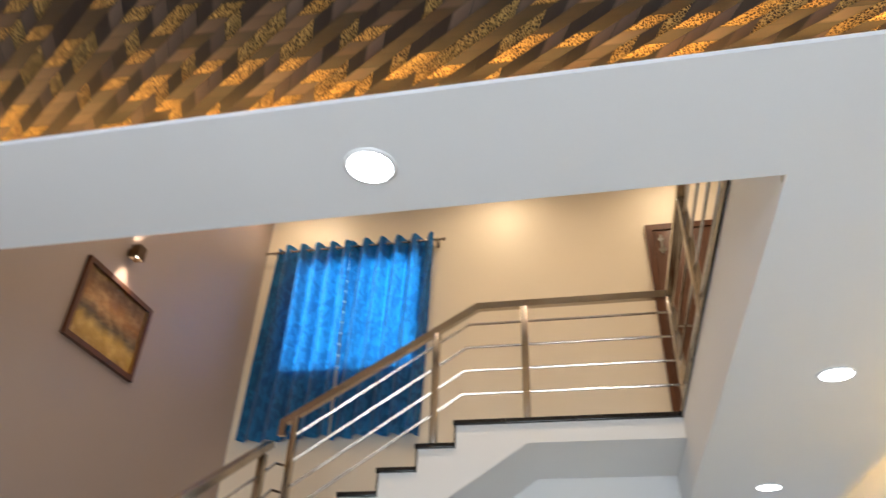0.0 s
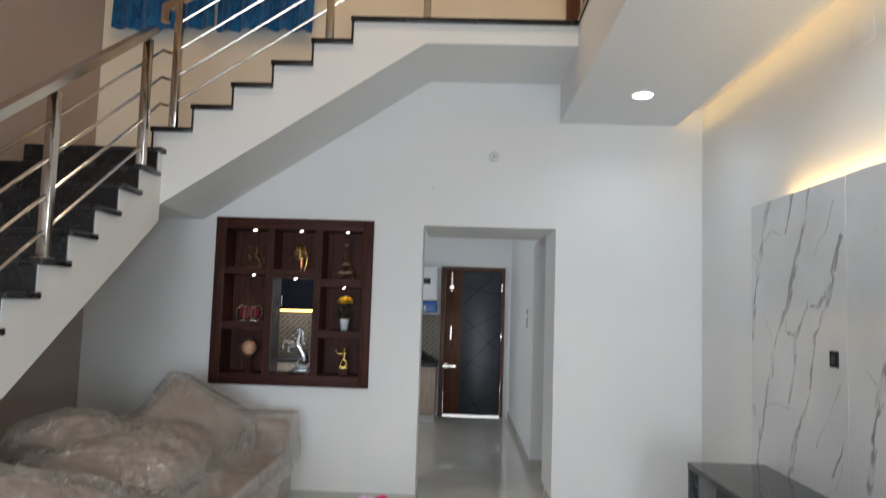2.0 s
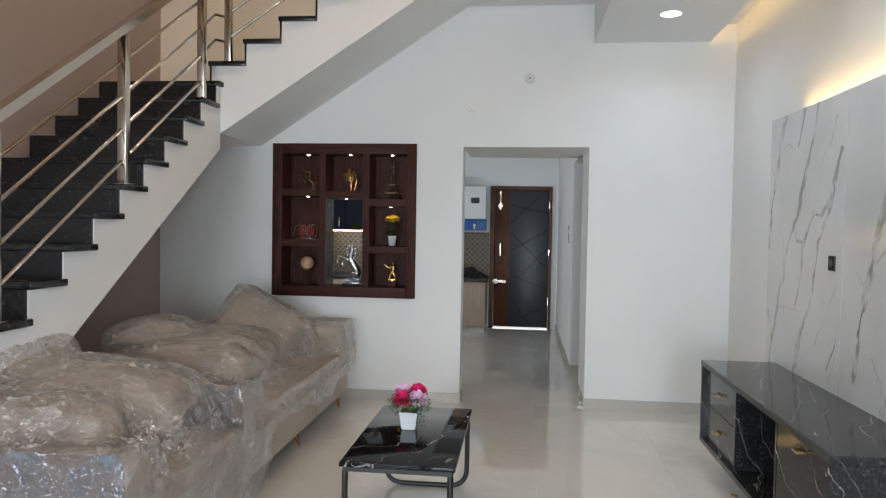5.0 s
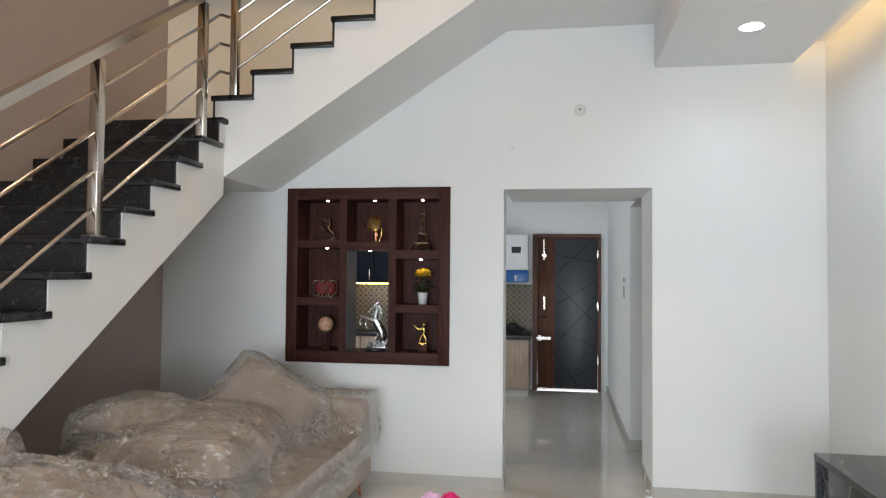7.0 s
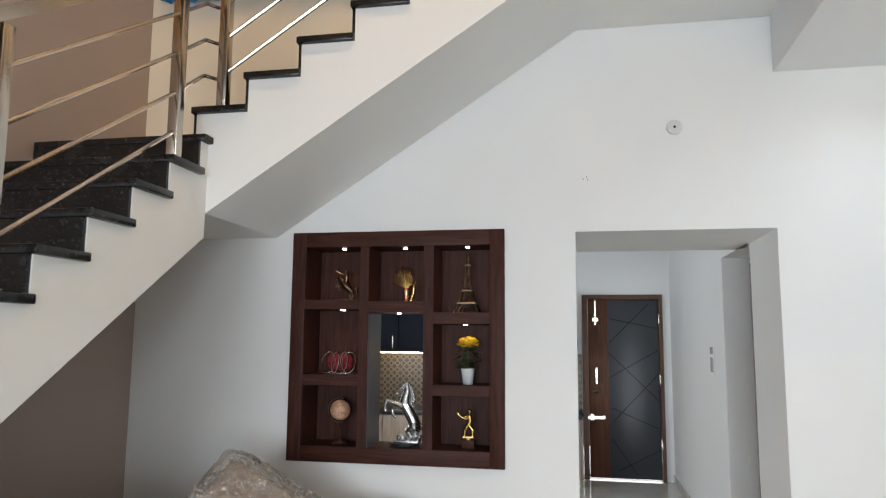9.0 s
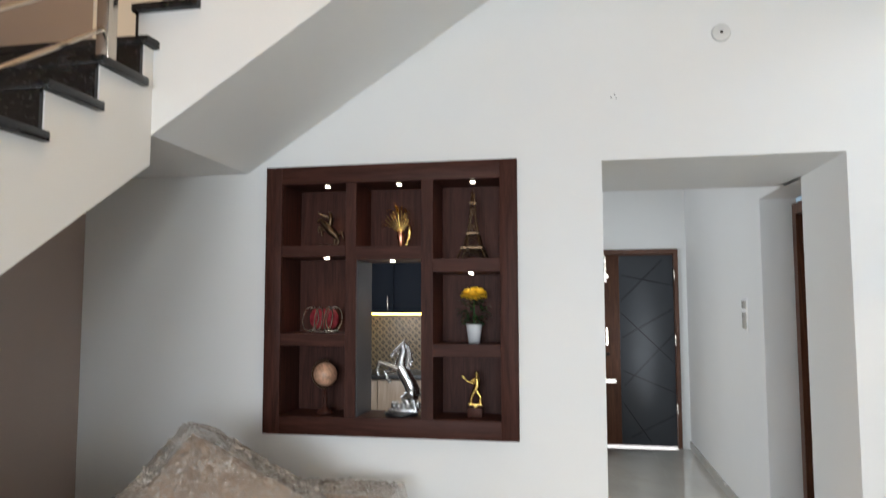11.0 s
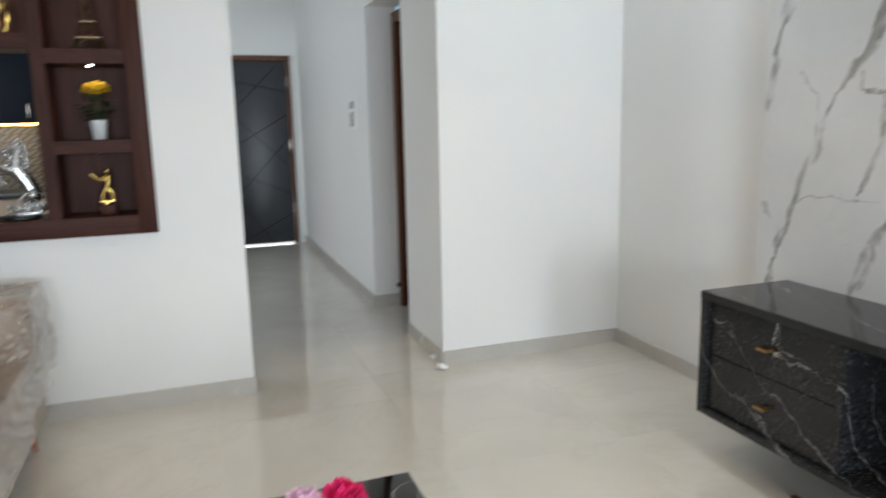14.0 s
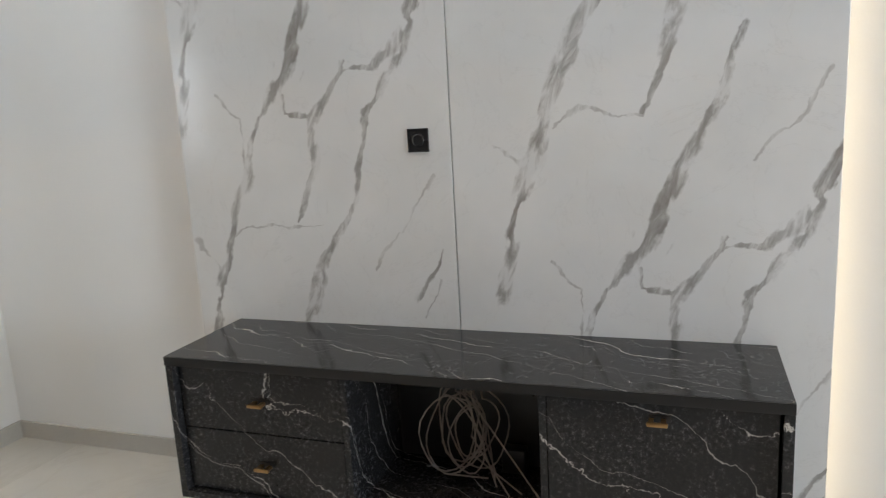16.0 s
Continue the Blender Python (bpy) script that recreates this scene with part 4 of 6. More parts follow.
for v in bmesh.ops.create_cube(bm, size=1.0)["verts"]:
    k = 0.034 if v.co.z < 0 else 0.046
    v.co = Vector((FX + (1 if v.co.x > 0 else -1) * k, FY + (1 if v.co.y > 0 else -1) * k, CZ + (0.001 if v.co.z < 0 else 0.088)))
bmesh.ops.bevel(bm, geom=list(bm.edges), offset=0.004, segments=2, affect="EDGES")
part("pot", bm, POT, pot)
part("soil", box(FX - 0.040, FX + 0.040, FY - 0.040, FY + 0.040, CZ + 0.0875, CZ + 0.094, 0.002), DARKLEAF, pot)
for mat_, cnt, seed, grow in ((LEAF, 420, 2, 1.0), (DARKLEAF, 300, 3, 0.85)):
    r2, bm = random.Random(seed), bmesh.new()
    for i in range(cnt):
        a, t = r2.uniform(0, 6.283), r2.uniform(0.15, 1)
        rr = 0.108 * t ** 0.6 * grow
        p = (FX + rr * math.cos(a), FY + rr * math.sin(a), CZ + 0.105 + 0.05 * (1 - t) + r2.uniform(-0.015, 0.045))
        leafcard(bm, p, (math.cos(a) + r2.uniform(-.6, .6), math.sin(a) + r2.uniform(-.6, .6), r2.uniform(-0.5, 0.8)), r2.uniform(0.011, 0.019), r2.uniform(0.009, 0.013))
    part("foliage", bm, mat_, pot, "small green artificial leaves")
bm = bmesh.new()
for i in range(16):
    t = i / 15
    for s in (-1, 1):
        leafcard(bm, (FX + 0.065 + 0.012 * math.sin(i * 1.7), FY - 0.06 + 0.008 * math.cos(i * 2.3), CZ + 0.11 - 0.09 * t), (s + rng.uniform(-.5, .5), -0.6, rng.uniform(-.4, .5)), 0.016, 0.011)
part("trailing_sprig", bm, LEAF, pot, "trailing yellow-green sprig")
for mat_, off in ((PINK, (-0.038, 0.035, 0.172)), (MAGENTA, (-0.030, -0.035, 0.152)), (MAGENTA, (0.036, 0.040, 0.174)), (PINK, (0.044, -0.030, 0.155))):
    c = (FX + off[0], FY + off[1], CZ + off[2])
    st = bmesh.new()
    limb(st, (FX, FY, CZ + 0.1), c, 0.003, 0.003, 6)
    part("stem", st, LEAF, pot)
    part("bloom", bloom(c, 0.056, 190, rng, 0.014), mat_, pot, "full round artificial chrysanthemum")

# ---- sofas ----


def soft(t):
    t = min(1.0, max(0.0, t))
    return t * t * (3 - 2 * t)


def plateau(x, y, x0, x1, y0, y1, edge):
    dx = min(x - x0, x1 - x)
    dy = min(y - y0, y1 - y)
    return soft((min(dx, dy) + edge) / (2 * edge)) if edge else 0


def pillow_mesh(c, half, turn, spin=0, puff=0.45):
    """A stuffed square cushion: half sizes along its own axes, turned by degrees."""
    bm = bmesh.new()
    n = 22
    m = Matrix.Translation(c) @ Euler([radians(a) for a in turn]).to_matrix().to_4x4() @ pose(0, 0, 0, 0, 0, spin)
    for side in (1, -1):
        grid = []
        for i in range(n + 1):
            row = []
            for j in range(n + 1):
                u, v = 2 * i / n - 1, 2 * j / n - 1
                w = max(0.0, (1 - u ** 4) * (1 - v ** 4)) ** puff
                pinch = 1 - 0.05 * (1 - abs(u * v))
                row.append(bm.verts.new(m @ Vector((u * half[0] * pinch, v * half[1] * pinch, side * half[2] * w))))
            grid.append(row)
        for i in range(n):
            for j in range(n):
                q = (grid[i][j], grid[i + 1][j], grid[i + 1][j + 1], grid[i][j + 1])
                bm.faces.new(q if side > 0 else q[::-1])
    bmesh.ops.remove_doubles(bm, verts=bm.verts, dist=0.0005)
    return bm


def hairpin(x, y, z1, lean):
    bm = bmesh.new()
    for dx, dy in ((-0.03, -0.03), (0.03, -0.03), (0.0, 0.035)):
        limb(bm, (x + dx, y + dy, z1), (x + lean, y, 0.008), 0.006, 0.006, 8)
    ball(bm, (x + lean, y, 0.008), 0.008, n=8)
    return bm


def sofa_body(name, x0, x1, y0, y1, label, arms, seats, back_top, back_from, seams, feet):
    s = thing(name, ((x0 + x1) / 2, (y0 + y1) / 2, 0), label, "sofa", "wrapped sofas")
    for a, b in zip((y0, *seams), (*seams, y1)):
        part("front_panel", box(x1 - 0.03, x1, a + 0.003, b - 0.003, 0.125, 0.34, 0.012), LEATHER, s)
    part("base", box(x0, x1 - 0.031, y0, y1, 0.13, 0.32, 0.02), LEATHER, s)
    ys = [arms[0], *[arms[0] + (arms[1] - arms[0]) * (i + 1) / seats for i in range(seats)]]
    for a, b in zip(ys, ys[1:]):
        part("seat_cushion", box(x0 + 0.22, x1 + 0.005, a + 0.004, b - 0.004, 0.322, 0.44, 0.035, 4), FABRIC, s)
    part("backrest", box(x0, x0 + 0.215, back_from, y1, 0.322, back_top, 0.06, 5), FABRIC, s)
    for a, b, z in ((y0, arms[0], 0.60), (arms[1], y1, 0.65)):
        if b - a > 0.05:
            part("armrest", box(x0 + 0.218, x1 - 0.004, a, b, 0.322, z, 0.06, 5), FABRIC, s)
    for y in feet:
        for x, ln in ((x1 - 0.07, 0.03), (x0 + 0.08, -0.03)):
            part("leg", hairpin(x, y, 0.13, ln), COPPER, s, "copper hairpin leg")
    return s


AX0, AX1, AY0, AY1 = -1.86, -0.882, 2.80, 5.03
sofa_body("sofa", AX0, AX1, AY0, AY1, "taupe three-seat sofa with copper legs under plastic wrap", (3.06, 4.79), 3, 0.69, 3.27, (3.34, 4.15), (2.92, 3.90, 4.91))
BX0, BX1, BY0, BY1 = -1.92, -0.86, 1.74, 2.76
sofa_body("sofa", BX0, BX1, BY0, BY1, "taupe wrapped sofa end to end with the longer one", (1.98, 2.75), 1, 0.78, BY0, (2.25,), (1.86, 2.64))
cush = [((-1.40, 4.40, 0.670), (0.29, 0.29, 0.10), (0, 44, -46), 45), ((-1.40, 3.92, 0.57), (0.28, 0.32, 0.11), (4, 8, 15), 0),
        ((-1.36, 3.40, 0.60), (0.32, 0.28, 0.125), (-4, 4, 5), 0), ((-1.44, 2.12, 0.60), (0.34, 0.26, 0.12), (-10, 4, 14), 0), ((-1.34, 2.44, 0.64), (0.36, 0.25, 0.13), (6, 8, 12), 0), ((-1.60, 3.72, 0.63), (0.27, 0.30, 0.11), (0, 22, 8), 0),
        ((-1.74, 3.56, 0.755), (0.105, 0.30, 0.07), (0, 4, 2), 0),
        ((-1.69, 2.42, 0.655), (0.27, 0.28, 0.09), (0, 58, -6), 0)]
TOPS = []
for c, h, t, spin in cush:
    bm = pillow_mesh(c, h, t, spin)
    TOPS += [v.co.copy() for v in bm.verts]
    bm.free()
    part("throw_pillow", pillow_mesh(c, h, t, spin), FABRIC, None, "plump taupe cushion under the plastic wrap", category="cushion", group="cushions on the sofas")


def bump_at(x, y, c, rx, ry, turn=0.0, power=2.0):
    ca, sa = math.cos(turn), math.sin(turn)
    u, v = ((x - c[0]) * ca + (y - c[1]) * sa) / rx, (-(x - c[0]) * sa + (y - c[1]) * ca) / ry
    return max(0.0, 1 - abs(u) ** power - abs(v) ** power)


def height_a(x, y):
    h = 0.455
    back = 0.455 + (0.705 - 0.455) * soft((-1.60 - x) / 0.10) * soft((y - 3.20) / 0.07)
    far = 0.455 + (0.675 - 0.455) * soft((y - 4.72) / 0.12)
    near = 0.455 + (0.625 - 0.455) * soft((3.14 - y) / 0.12)
    pile = 0.455 + 0.255 * plateau(x, y, -1.75, -1.07 - 0.10 * soft((y - 3.6) / 0.6), 3.0, 4.18, 0.07)
    pile += 0.05 * bump_at(x, y, (-1.4, 3.45), 0.4, 0.4) + 0.04 * bump_at(x, y, (-1.45, 3.95), 0.35, 0.3)
    peak = 0.455 + 0.36 * bump_at(x, y, (-1.62, 4.58), 0.40, 0.50, 0.5, 1.3)
    side = 0.455 + 0.27 * bump_at(x, y, (-1.62, 3.78), 0.30, 0.5, 0.0, 2.0) ** 0.6
    return max(h, back, far, near, pile, peak, side)


def height_b(x, y):
    h = 0.455
    back = 0.455 + (0.82 - 0.455) * soft((-1.60 - x) / 0.12)
    near = 0.455 + (0.625 - 0.455) * soft((2.05 - y) / 0.12)
    heap = 0.455 + 0.30 * bump_at(x, y, (-1.42, 2.33), 0.50, 0.44, 0.35, 2.4) ** 0.55
    end = 0.455 + 0.12 * soft((-1.35 - x) / 0.3)
    return max(h, back, near, heap, end)


def wrinkle(x, y, z):
    """Height of the sheet's folds: broad tents, then ever smaller creases."""
    p = Vector((x, y, z))
    w = noise.noise(p * 2.3)
    total = 0.006 * noise.noise(p * 3) + 0.004
    for k, (size, tall) in enumerate(((4.2, 0.010), (9.5, 0.0095), (21.0, 0.0055), (40.0, 0.0022))):
        turn = 0.7 * k + 1.1 * w
        ca, sa = math.cos(turn), math.sin(turn)
        q = Vector(((x * ca + y * sa) * size * 1.35, (y * ca - x * sa) * size * 0.75, z * size * 0.8 + 7.3 * k))
        r = 1 - 2.4 * abs(noise.noise(q))
        total += tall * max(0.0, r) ** 1.6 * (0.55 + 0.9 * max(0.0, noise.noise(p * 5 + Vector((k, 2, 0))) + 0.3))
    return total * (0.35 + 0.65 * soft((z - 0.44) / 0.10))


def drape(height, x0, x1, y0, y1, hem_front, hem_end, step=0.009):
    """Plastic lying over the sofa, hanging over its open sides."""
    bm = bmesh.new()
    nx, ny = int((x1 - x0) / step), int((y1 - y0) / step)
    xs, ys = [x0 + (x1 - x0) * i / nx for i in range(nx + 1)], [y0 + (y1 - y0) * j / ny for j in range(ny + 1)]
    raw = np.array([[height(x, y) for y in ys] for x in xs])
    for p in TOPS:
        ci, cj = round((p.x - x0) / step), round((p.y - y0) / step)
        for i in range(max(0, ci - 3), min(nx, ci + 3) + 1):
            for j in range(max(0, cj - 3), min(ny, cj + 3) + 1):
                raw[i, j] = max(raw[i, j], p.z + 0.017)
    for _ in range(60):
        pad = np.pad(raw, 1, mode="edge")
        raw = np.maximum(raw, (pad[:-2, 1:-1] + pad[2:, 1:-1] + pad[1:-1, :-2] + pad[1:-1, 2:]) / 4)
    grid = []
    for i, x in enumerate(xs):
        row = []
        for j, y in enumerate(ys):
            z = raw[i, j]
            w = wrinkle(x, y, z)
            row.append(bm.verts.new((x + 0.006 * noise.noise(Vector((x * 9, y * 9, 3.0))), y + 0.006 * noise.noise(Vector((x * 9, y * 9, 8.0))), z + 0.006 + w)))
        grid.append(row)
    for i in range(nx):
        for j in range(ny):
            bm.faces.new((grid[i][j], grid[i + 1][j], grid[i + 1][j + 1], grid[i][j + 1]))

    loose = bmesh.new()
    snug = bmesh.new()

    def skirt(loose, edge, out, hem, flip, first=(0, 0), last=(0, 0), slack=1.0):
        prev, n = [loose.verts.new(v.co) for v in edge], 16
        for k in range(1, n + 1):
            t = k / n
            cur = []
            for a, v in enumerate(edge):
                wa, wb = max(0.0, 1 - a / 5), max(0.0, 1 - (len(edge) - 1 - a) / 5)
                low = hem(v.co)
                z = v.co.z + (low - v.co.z) * t
                run = v.co.x + v.co.y
                f = noise.noise(Vector((run * 3.0, z * 9 + run * 4, 1.0)))
                g = 1 - 2 * abs(noise.noise(Vector((run * 4.0, z * 17 + run * 8, 5.0))))
                push = 0.014 * soft(t * 4) + 0.024 * t * f + 0.010 * soft(t * 3) * max(0, g) ** 3 + 0.012 * t
                ox, oy = out[0] + first[0] * wa + last[0] * wb, out[1] + first[1] * wa + last[1] * wb
                push *= slack
                cur.append(loose.verts.new((v.co.x + ox * push, v.co.y + oy * push, z)))
            for a in range(len(edge) - 1):
                q = (prev[a], prev[a + 1], cur[a + 1], cur[a])
                loose.faces.new(q[::-1] if flip else q)
            prev = cur
    skirt(loose, grid[-1], (1, 0), hem_front, True, (0, -1), (0, 1))
    if hem_end:
        skirt(snug, [r[0] for r in grid], (0, -1), hem_end, True, (0, 0), (1, 0), 0.5)
    skirt(bm, [r[-1] for r in grid], (0, 1), lambda c: 0.34, False, (0, 0), (1, 0))
    skirt(bm, grid[0], (-1, 0), lambda c: 0.36, False, (0, -1), (0, 1))
    for made, out in ((bm, Vector((0, 0, 1))), (loose, Vector((1, 0, 0))), (snug, Vector((0, -1, 0)))):
        made.normal_update()
        if sum((f.normal.dot(out) for f in made.faces), 0.0) < 0:
            bmesh.ops.reverse_faces(made, faces=made.faces)
    return bm, loose, snug


def hem_a(c):
    return 0.33 - 0.25 * soft((3.22 - c.y) / 0.25) - 0.08 * math.exp(-((c.y - 4.15) / 0.35) ** 2) + 0.012 * math.sin(c.y * 17)


for at, label, made in (
        ((-1.3, 3.9, 0.45), "crinkled clear plastic wrap over the long sofa", drape(height_a, AX0 - 0.01, AX1 + 0.022, AY0 - 0.015, AY1 + 0.02, hem_a, lambda c: 0.44)),
        ((-1.3, 2.2, 0.45), "crinkled clear plastic wrap over the shorter sofa",
         drape(height_b, BX0 - 0.01, BX1 + 0.02, BY0 - 0.02, BY1 + 0.015, lambda c: 0.06 + 0.05 * math.sin(c.y * 5) + 0.02 * math.sin(c.y * 19), lambda c: 0.10))):
    wrap = thing("plastic_wrap", at, label, "plastic wrap", "plastic wraps")
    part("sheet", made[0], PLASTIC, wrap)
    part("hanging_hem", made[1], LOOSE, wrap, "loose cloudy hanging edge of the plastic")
    part("end_fold", made[2], BLUE_SHEEN, wrap, "taut plastic on the arm's end, bluish sky reflection in its colour")

# ---- built-in display shelf ----
unit = thing("display_shelf", ((SX0 + SX1) / 2, YB, SZ0), "dark walnut built-in display shelf with lit niches", "shelf")
F0, F1 = YB - 0.022, YB + WT - 0.002
CA, CB, CC, CD, CE, CF = -1.516, -1.194, -1.142, -0.827, -0.771, -0.460
BZ, TZ = 0.934, 2.037
part("side_board", box(SX0, CA, F0, YB - 0.0005, SZ0, SZ1, 0.002), WALNUT, unit)
part("side_board", box(CF, SX1, F0, YB - 0.0005, SZ0, SZ1, 0.002), WALNUT, unit)
part("top_board", box(CA, CF, F0, YB - 0.0005, TZ, SZ1, 0.002), WALNUT_X, unit)
part("bottom_board", box(CA, CF, F0, YB - 0.0005, SZ0, BZ, 0.002), WALNUT_X, unit)
for spec in ((hx0 + 0.002, CA, YB, F1, hz0 + 0.002, hz1 - 0.002), (CF, hx1 - 0.002, YB, F1, hz0 + 0.002, hz1 - 0.002), (CA, CF, YB, F1, hz0 + 0.002, BZ), (CA, CF, YB, F1, TZ, hz1 - 0.002)):
    part("lining", box(*spec), WALNUT, unit)
part("divider", box(CB, CC, F0 + 0.004, F1, BZ, TZ, 0.001, 1), WALNUT, unit)
part("divider", box(CD, CE, F0 + 0.004, F1, BZ, TZ, 0.001, 1), WALNUT, unit)
shelves = ((CA, CB, 1.685, 1.739), (CA, CB, 1.262, 1.321), (CC, CD, 1.667, 1.730), (CE, CF, 1.605, 1.668), (CE, CF, 1.218, 1.276))
for a, b, z0, z1 in shelves:
    part("shelf_board", box(a, b, F0 + 0.004, F1, z0, z1, 0.001, 1), WALNUT_X, unit)
for a, b, z0, z1 in ((CA, CB, BZ, 1.262), (CA, CB, 1.321, 1.685), (CA, CB, 1.739, TZ), (CC, CD, 1.730, TZ), (CE, CF, BZ, 1.218), (CE, CF, 1.276, 1.605), (CE, CF, 1.668, TZ)):
    part("back_panel", box(a, b, F1 - 0.012, F1, z0, z1), WALNUT, unit)
# Grey colour stands for the reflection seen on this glossy side.
part("reveal_panel", box(CC + 0.0005, CC + 0.004, F0 + 0.02, F1, BZ, 1.667), plain("laminate with grey reflection tint", (0.10, 0.10, 0.108), 0.2, relief=0), unit, "gloss side of the open middle bay, its reflection painted grey")
for x, z, lit in ((-1.318, TZ, 1), (-0.955, TZ, 1), (-0.596, TZ, 1), (-1.318, 1.685, 1), (-0.985, 1.667, 1), (-0.606, 1.605, 1), (-1.318, 1.262, 0), (-0.606, 1.218, 0)):
    y = YB + 0.07
    pk = part("puck_light", lathe([(0.012, 0), (0.012, -0.005), (0.010, -0.006)], (x, y, z), 14), LED_PUCK if lit else STEEL, unit, "small round puck light")
    if lit:
        lamp("puck_beam", "SPOT", look((x, y, z - 0.012), (x, y + 0.04, z - 1)), 2.1, (1.0, 0.78, 0.52), cone=120, radius=0.015)

# figurines
ym = YB + 0.10


def figure(name, bm, material, label, category="figurine"):
    return part(name, bm, material, None, label, category=category)


# rearing rider in bronze
x, z = -1.325, 1.739
bm = box(x - 0.05, x + 0.055, ym - 0.025, ym + 0.025, z, z + 0.012, 0.003)
body(bm, [((x + 0.045, ym, z + 0.055), 0.016), ((x + 0.01, ym, z + 0.085), 0.021), ((x - 0.02, ym, z + 0.115), 0.015), ((x - 0.035, ym, z + 0.14), 0.009), ((x - 0.052, ym, z + 0.128), 0.007)])
for p in (((x + 0.045, ym - 0.01, z + 0.05), (x + 0.06, ym - 0.01, z + 0.03), (x + 0.05, ym - 0.01, z + 0.01)), ((x + 0.04, ym + 0.01, z + 0.05), (x + 0.03, ym + 0.01, z + 0.03), (x + 0.035, ym + 0.01, z + 0.01)),
          ((x - 0.01, ym, z + 0.09), (x - 0.035, ym, z + 0.085), (x - 0.03, ym, z + 0.06)), ((x - 0.012, ym, z + 0.095), (x - 0.045, ym, z + 0.10), (x - 0.048, ym, z + 0.08))):
    body(bm, [(q, 0.006) for q in p])
body(bm, [((x + 0.01, ym, z + 0.10), 0.010), ((x + 0.015, ym, z + 0.14), 0.013), ((x + 0.012, ym, z + 0.165), 0.009)])
body(bm, [((x + 0.015, ym, z + 0.145), 0.006), ((x - 0.02, ym - 0.01, z + 0.155), 0.005), ((x - 0.045, ym - 0.015, z + 0.17), 0.004)])
body(bm, [((x + 0.05, ym, z + 0.06), 0.006), ((x + 0.072, ym, z + 0.075), 0.005), ((x + 0.08, ym, z + 0.04), 0.003)])
figure("rider_figurine", bm, BRONZE, "dark bronze rearing rider figurine in a niche")

# gold vase with leaf fan and a little figure
x, z = -0.965, 1.730
vase = thing("gold_flower_vase", (x, ym, z), "gold vase with a fan of gold leaves", "ornament")
part("vase", lathe([(0.026, 0), (0.026, 0.006), (0.011, 0.012), (0.015, 0.03), (0.020, 0.06), (0.015, 0.082)], (x + 0.012, ym, z), 18), COPPER, vase, "rose-gold vase")
bm, r2 = bmesh.new(), random.Random(5)
for i in range(120):
    a, rr = r2.uniform(-1.9, 1.9), 0.072 * r2.uniform(0.1, 1) ** 0.6
    p = (x - 0.004 + rr * math.sin(a) * 0.95, ym + r2.uniform(-0.03, 0.02), z + 0.122 + rr * math.cos(a))
    leafcard(bm, p, (math.sin(a) + r2.uniform(-.7, .7), r2.uniform(-1.2, .2), math.cos(a) + r2.uniform(-.5, .3)), r2.uniform(0.018, 0.026), 0.010)
for i in range(11):
    a = -1.7 + 3.4 * i / 10
    limb(bm, (x + 0.01, ym, z + 0.075), (x - 0.004 + 0.06 * math.sin(a), ym - 0.01, z + 0.122 + 0.06 * math.cos(a)), 0.002, 0.0015, 5)
part("leaves", bm, GOLD, vase, "round spray of gold leaves")
bm = body(bmesh.new(), [((x + 0.052, ym, z + 0.045), 0.008), ((x + 0.056, ym, z + 0.082), 0.010), ((x + 0.056, ym, z + 0.100), 0.007)])
body(bm, [((x + 0.050, ym, z + 0.05), 0.005), ((x + 0.042, ym, z + 0.02), 0.004), ((x + 0.036, ym, z + 0.003), 0.004)])
part("figure", bm, GOLD, vase)

# lattice tower model
x, z = -0.600, 1.668
bm = bmesh.new()
prof = ((0.068, 0.0), (0.046, 0.05), (0.036, 0.075), (0.024, 0.12), (0.015, 0.18), (0.009, 0.26), (0.005, 0.32))
for sx in (-1, 1):
    for sy in (-1, 1):
        for (a, h0), (b, h1) in zip(prof, prof[1:]):
            limb(bm, (x + sx * a, ym + sy * a, z + h0), (x + sx * b, ym + sy * b, z + h1), 0.006 if h0 < 0.1 else 0.0035, 0.005 if h0 < 0.1 else 0.003, 6)
for (a, h0), (b, h1) in zip(prof, prof[1:]):
    for s in (-1, 1):
        limb(bm, (x - a, ym + s * a, z + h0), (x + b, ym + s * b, z + h1), 0.0018, 0.0018, 5)
        limb(bm, (x + a, ym + s * a, z + h0), (x - b, ym + s * b, z + h1), 0.0018, 0.0018, 5)
for a, h in ((0.048, 0.05), (0.026, 0.12), (0.012, 0.265)):
    box(x - a - 0.004, x + a + 0.004, ym - a - 0.004, ym + a + 0.004, z + h, z + h + 0.008, bm=bm)
for i in range(9):
    t0, t1 = math.pi * i / 9, math.pi * (i + 1) / 9
    for s in (-1, 1):
        limb(bm, (x + 0.045 * math.cos(t0), ym + s * 0.058, z + 0.045 * math.sin(t0)), (x + 0.045 * math.cos(t1), ym + s * 0.058, z + 0.045 * math.sin(t1)), 0.003, 0.003, 5)
limb(bm, (x, ym, z + 0.27), (x, ym, z + 0.345), 0.005, 0.0015, 6)
figure("tower_model", bm, BRONZE, "dark bronze lattice tower model in a niche", "model")

# red dishes on chrome ring stand
x, z = -1.335, 1.321
rack = thing("coaster_set", (x, ym, z), "red patterned dishes in a round chrome wire stand", "ornament")
for i in range(5):
    bm = bmesh.new()
    bmesh.ops.create_cone(bm, cap_ends=True, segments=28, radius1=0.046, radius2=0.043, depth=0.006, matrix=Matrix.Translation((x - 0.04 + 0.02 * i, ym, z + 0.068)) @ Euler((0, radians(90), radians(70 - 3 * i))).to_matrix().to_4x4())
    part("dish", bm, RED, rack)
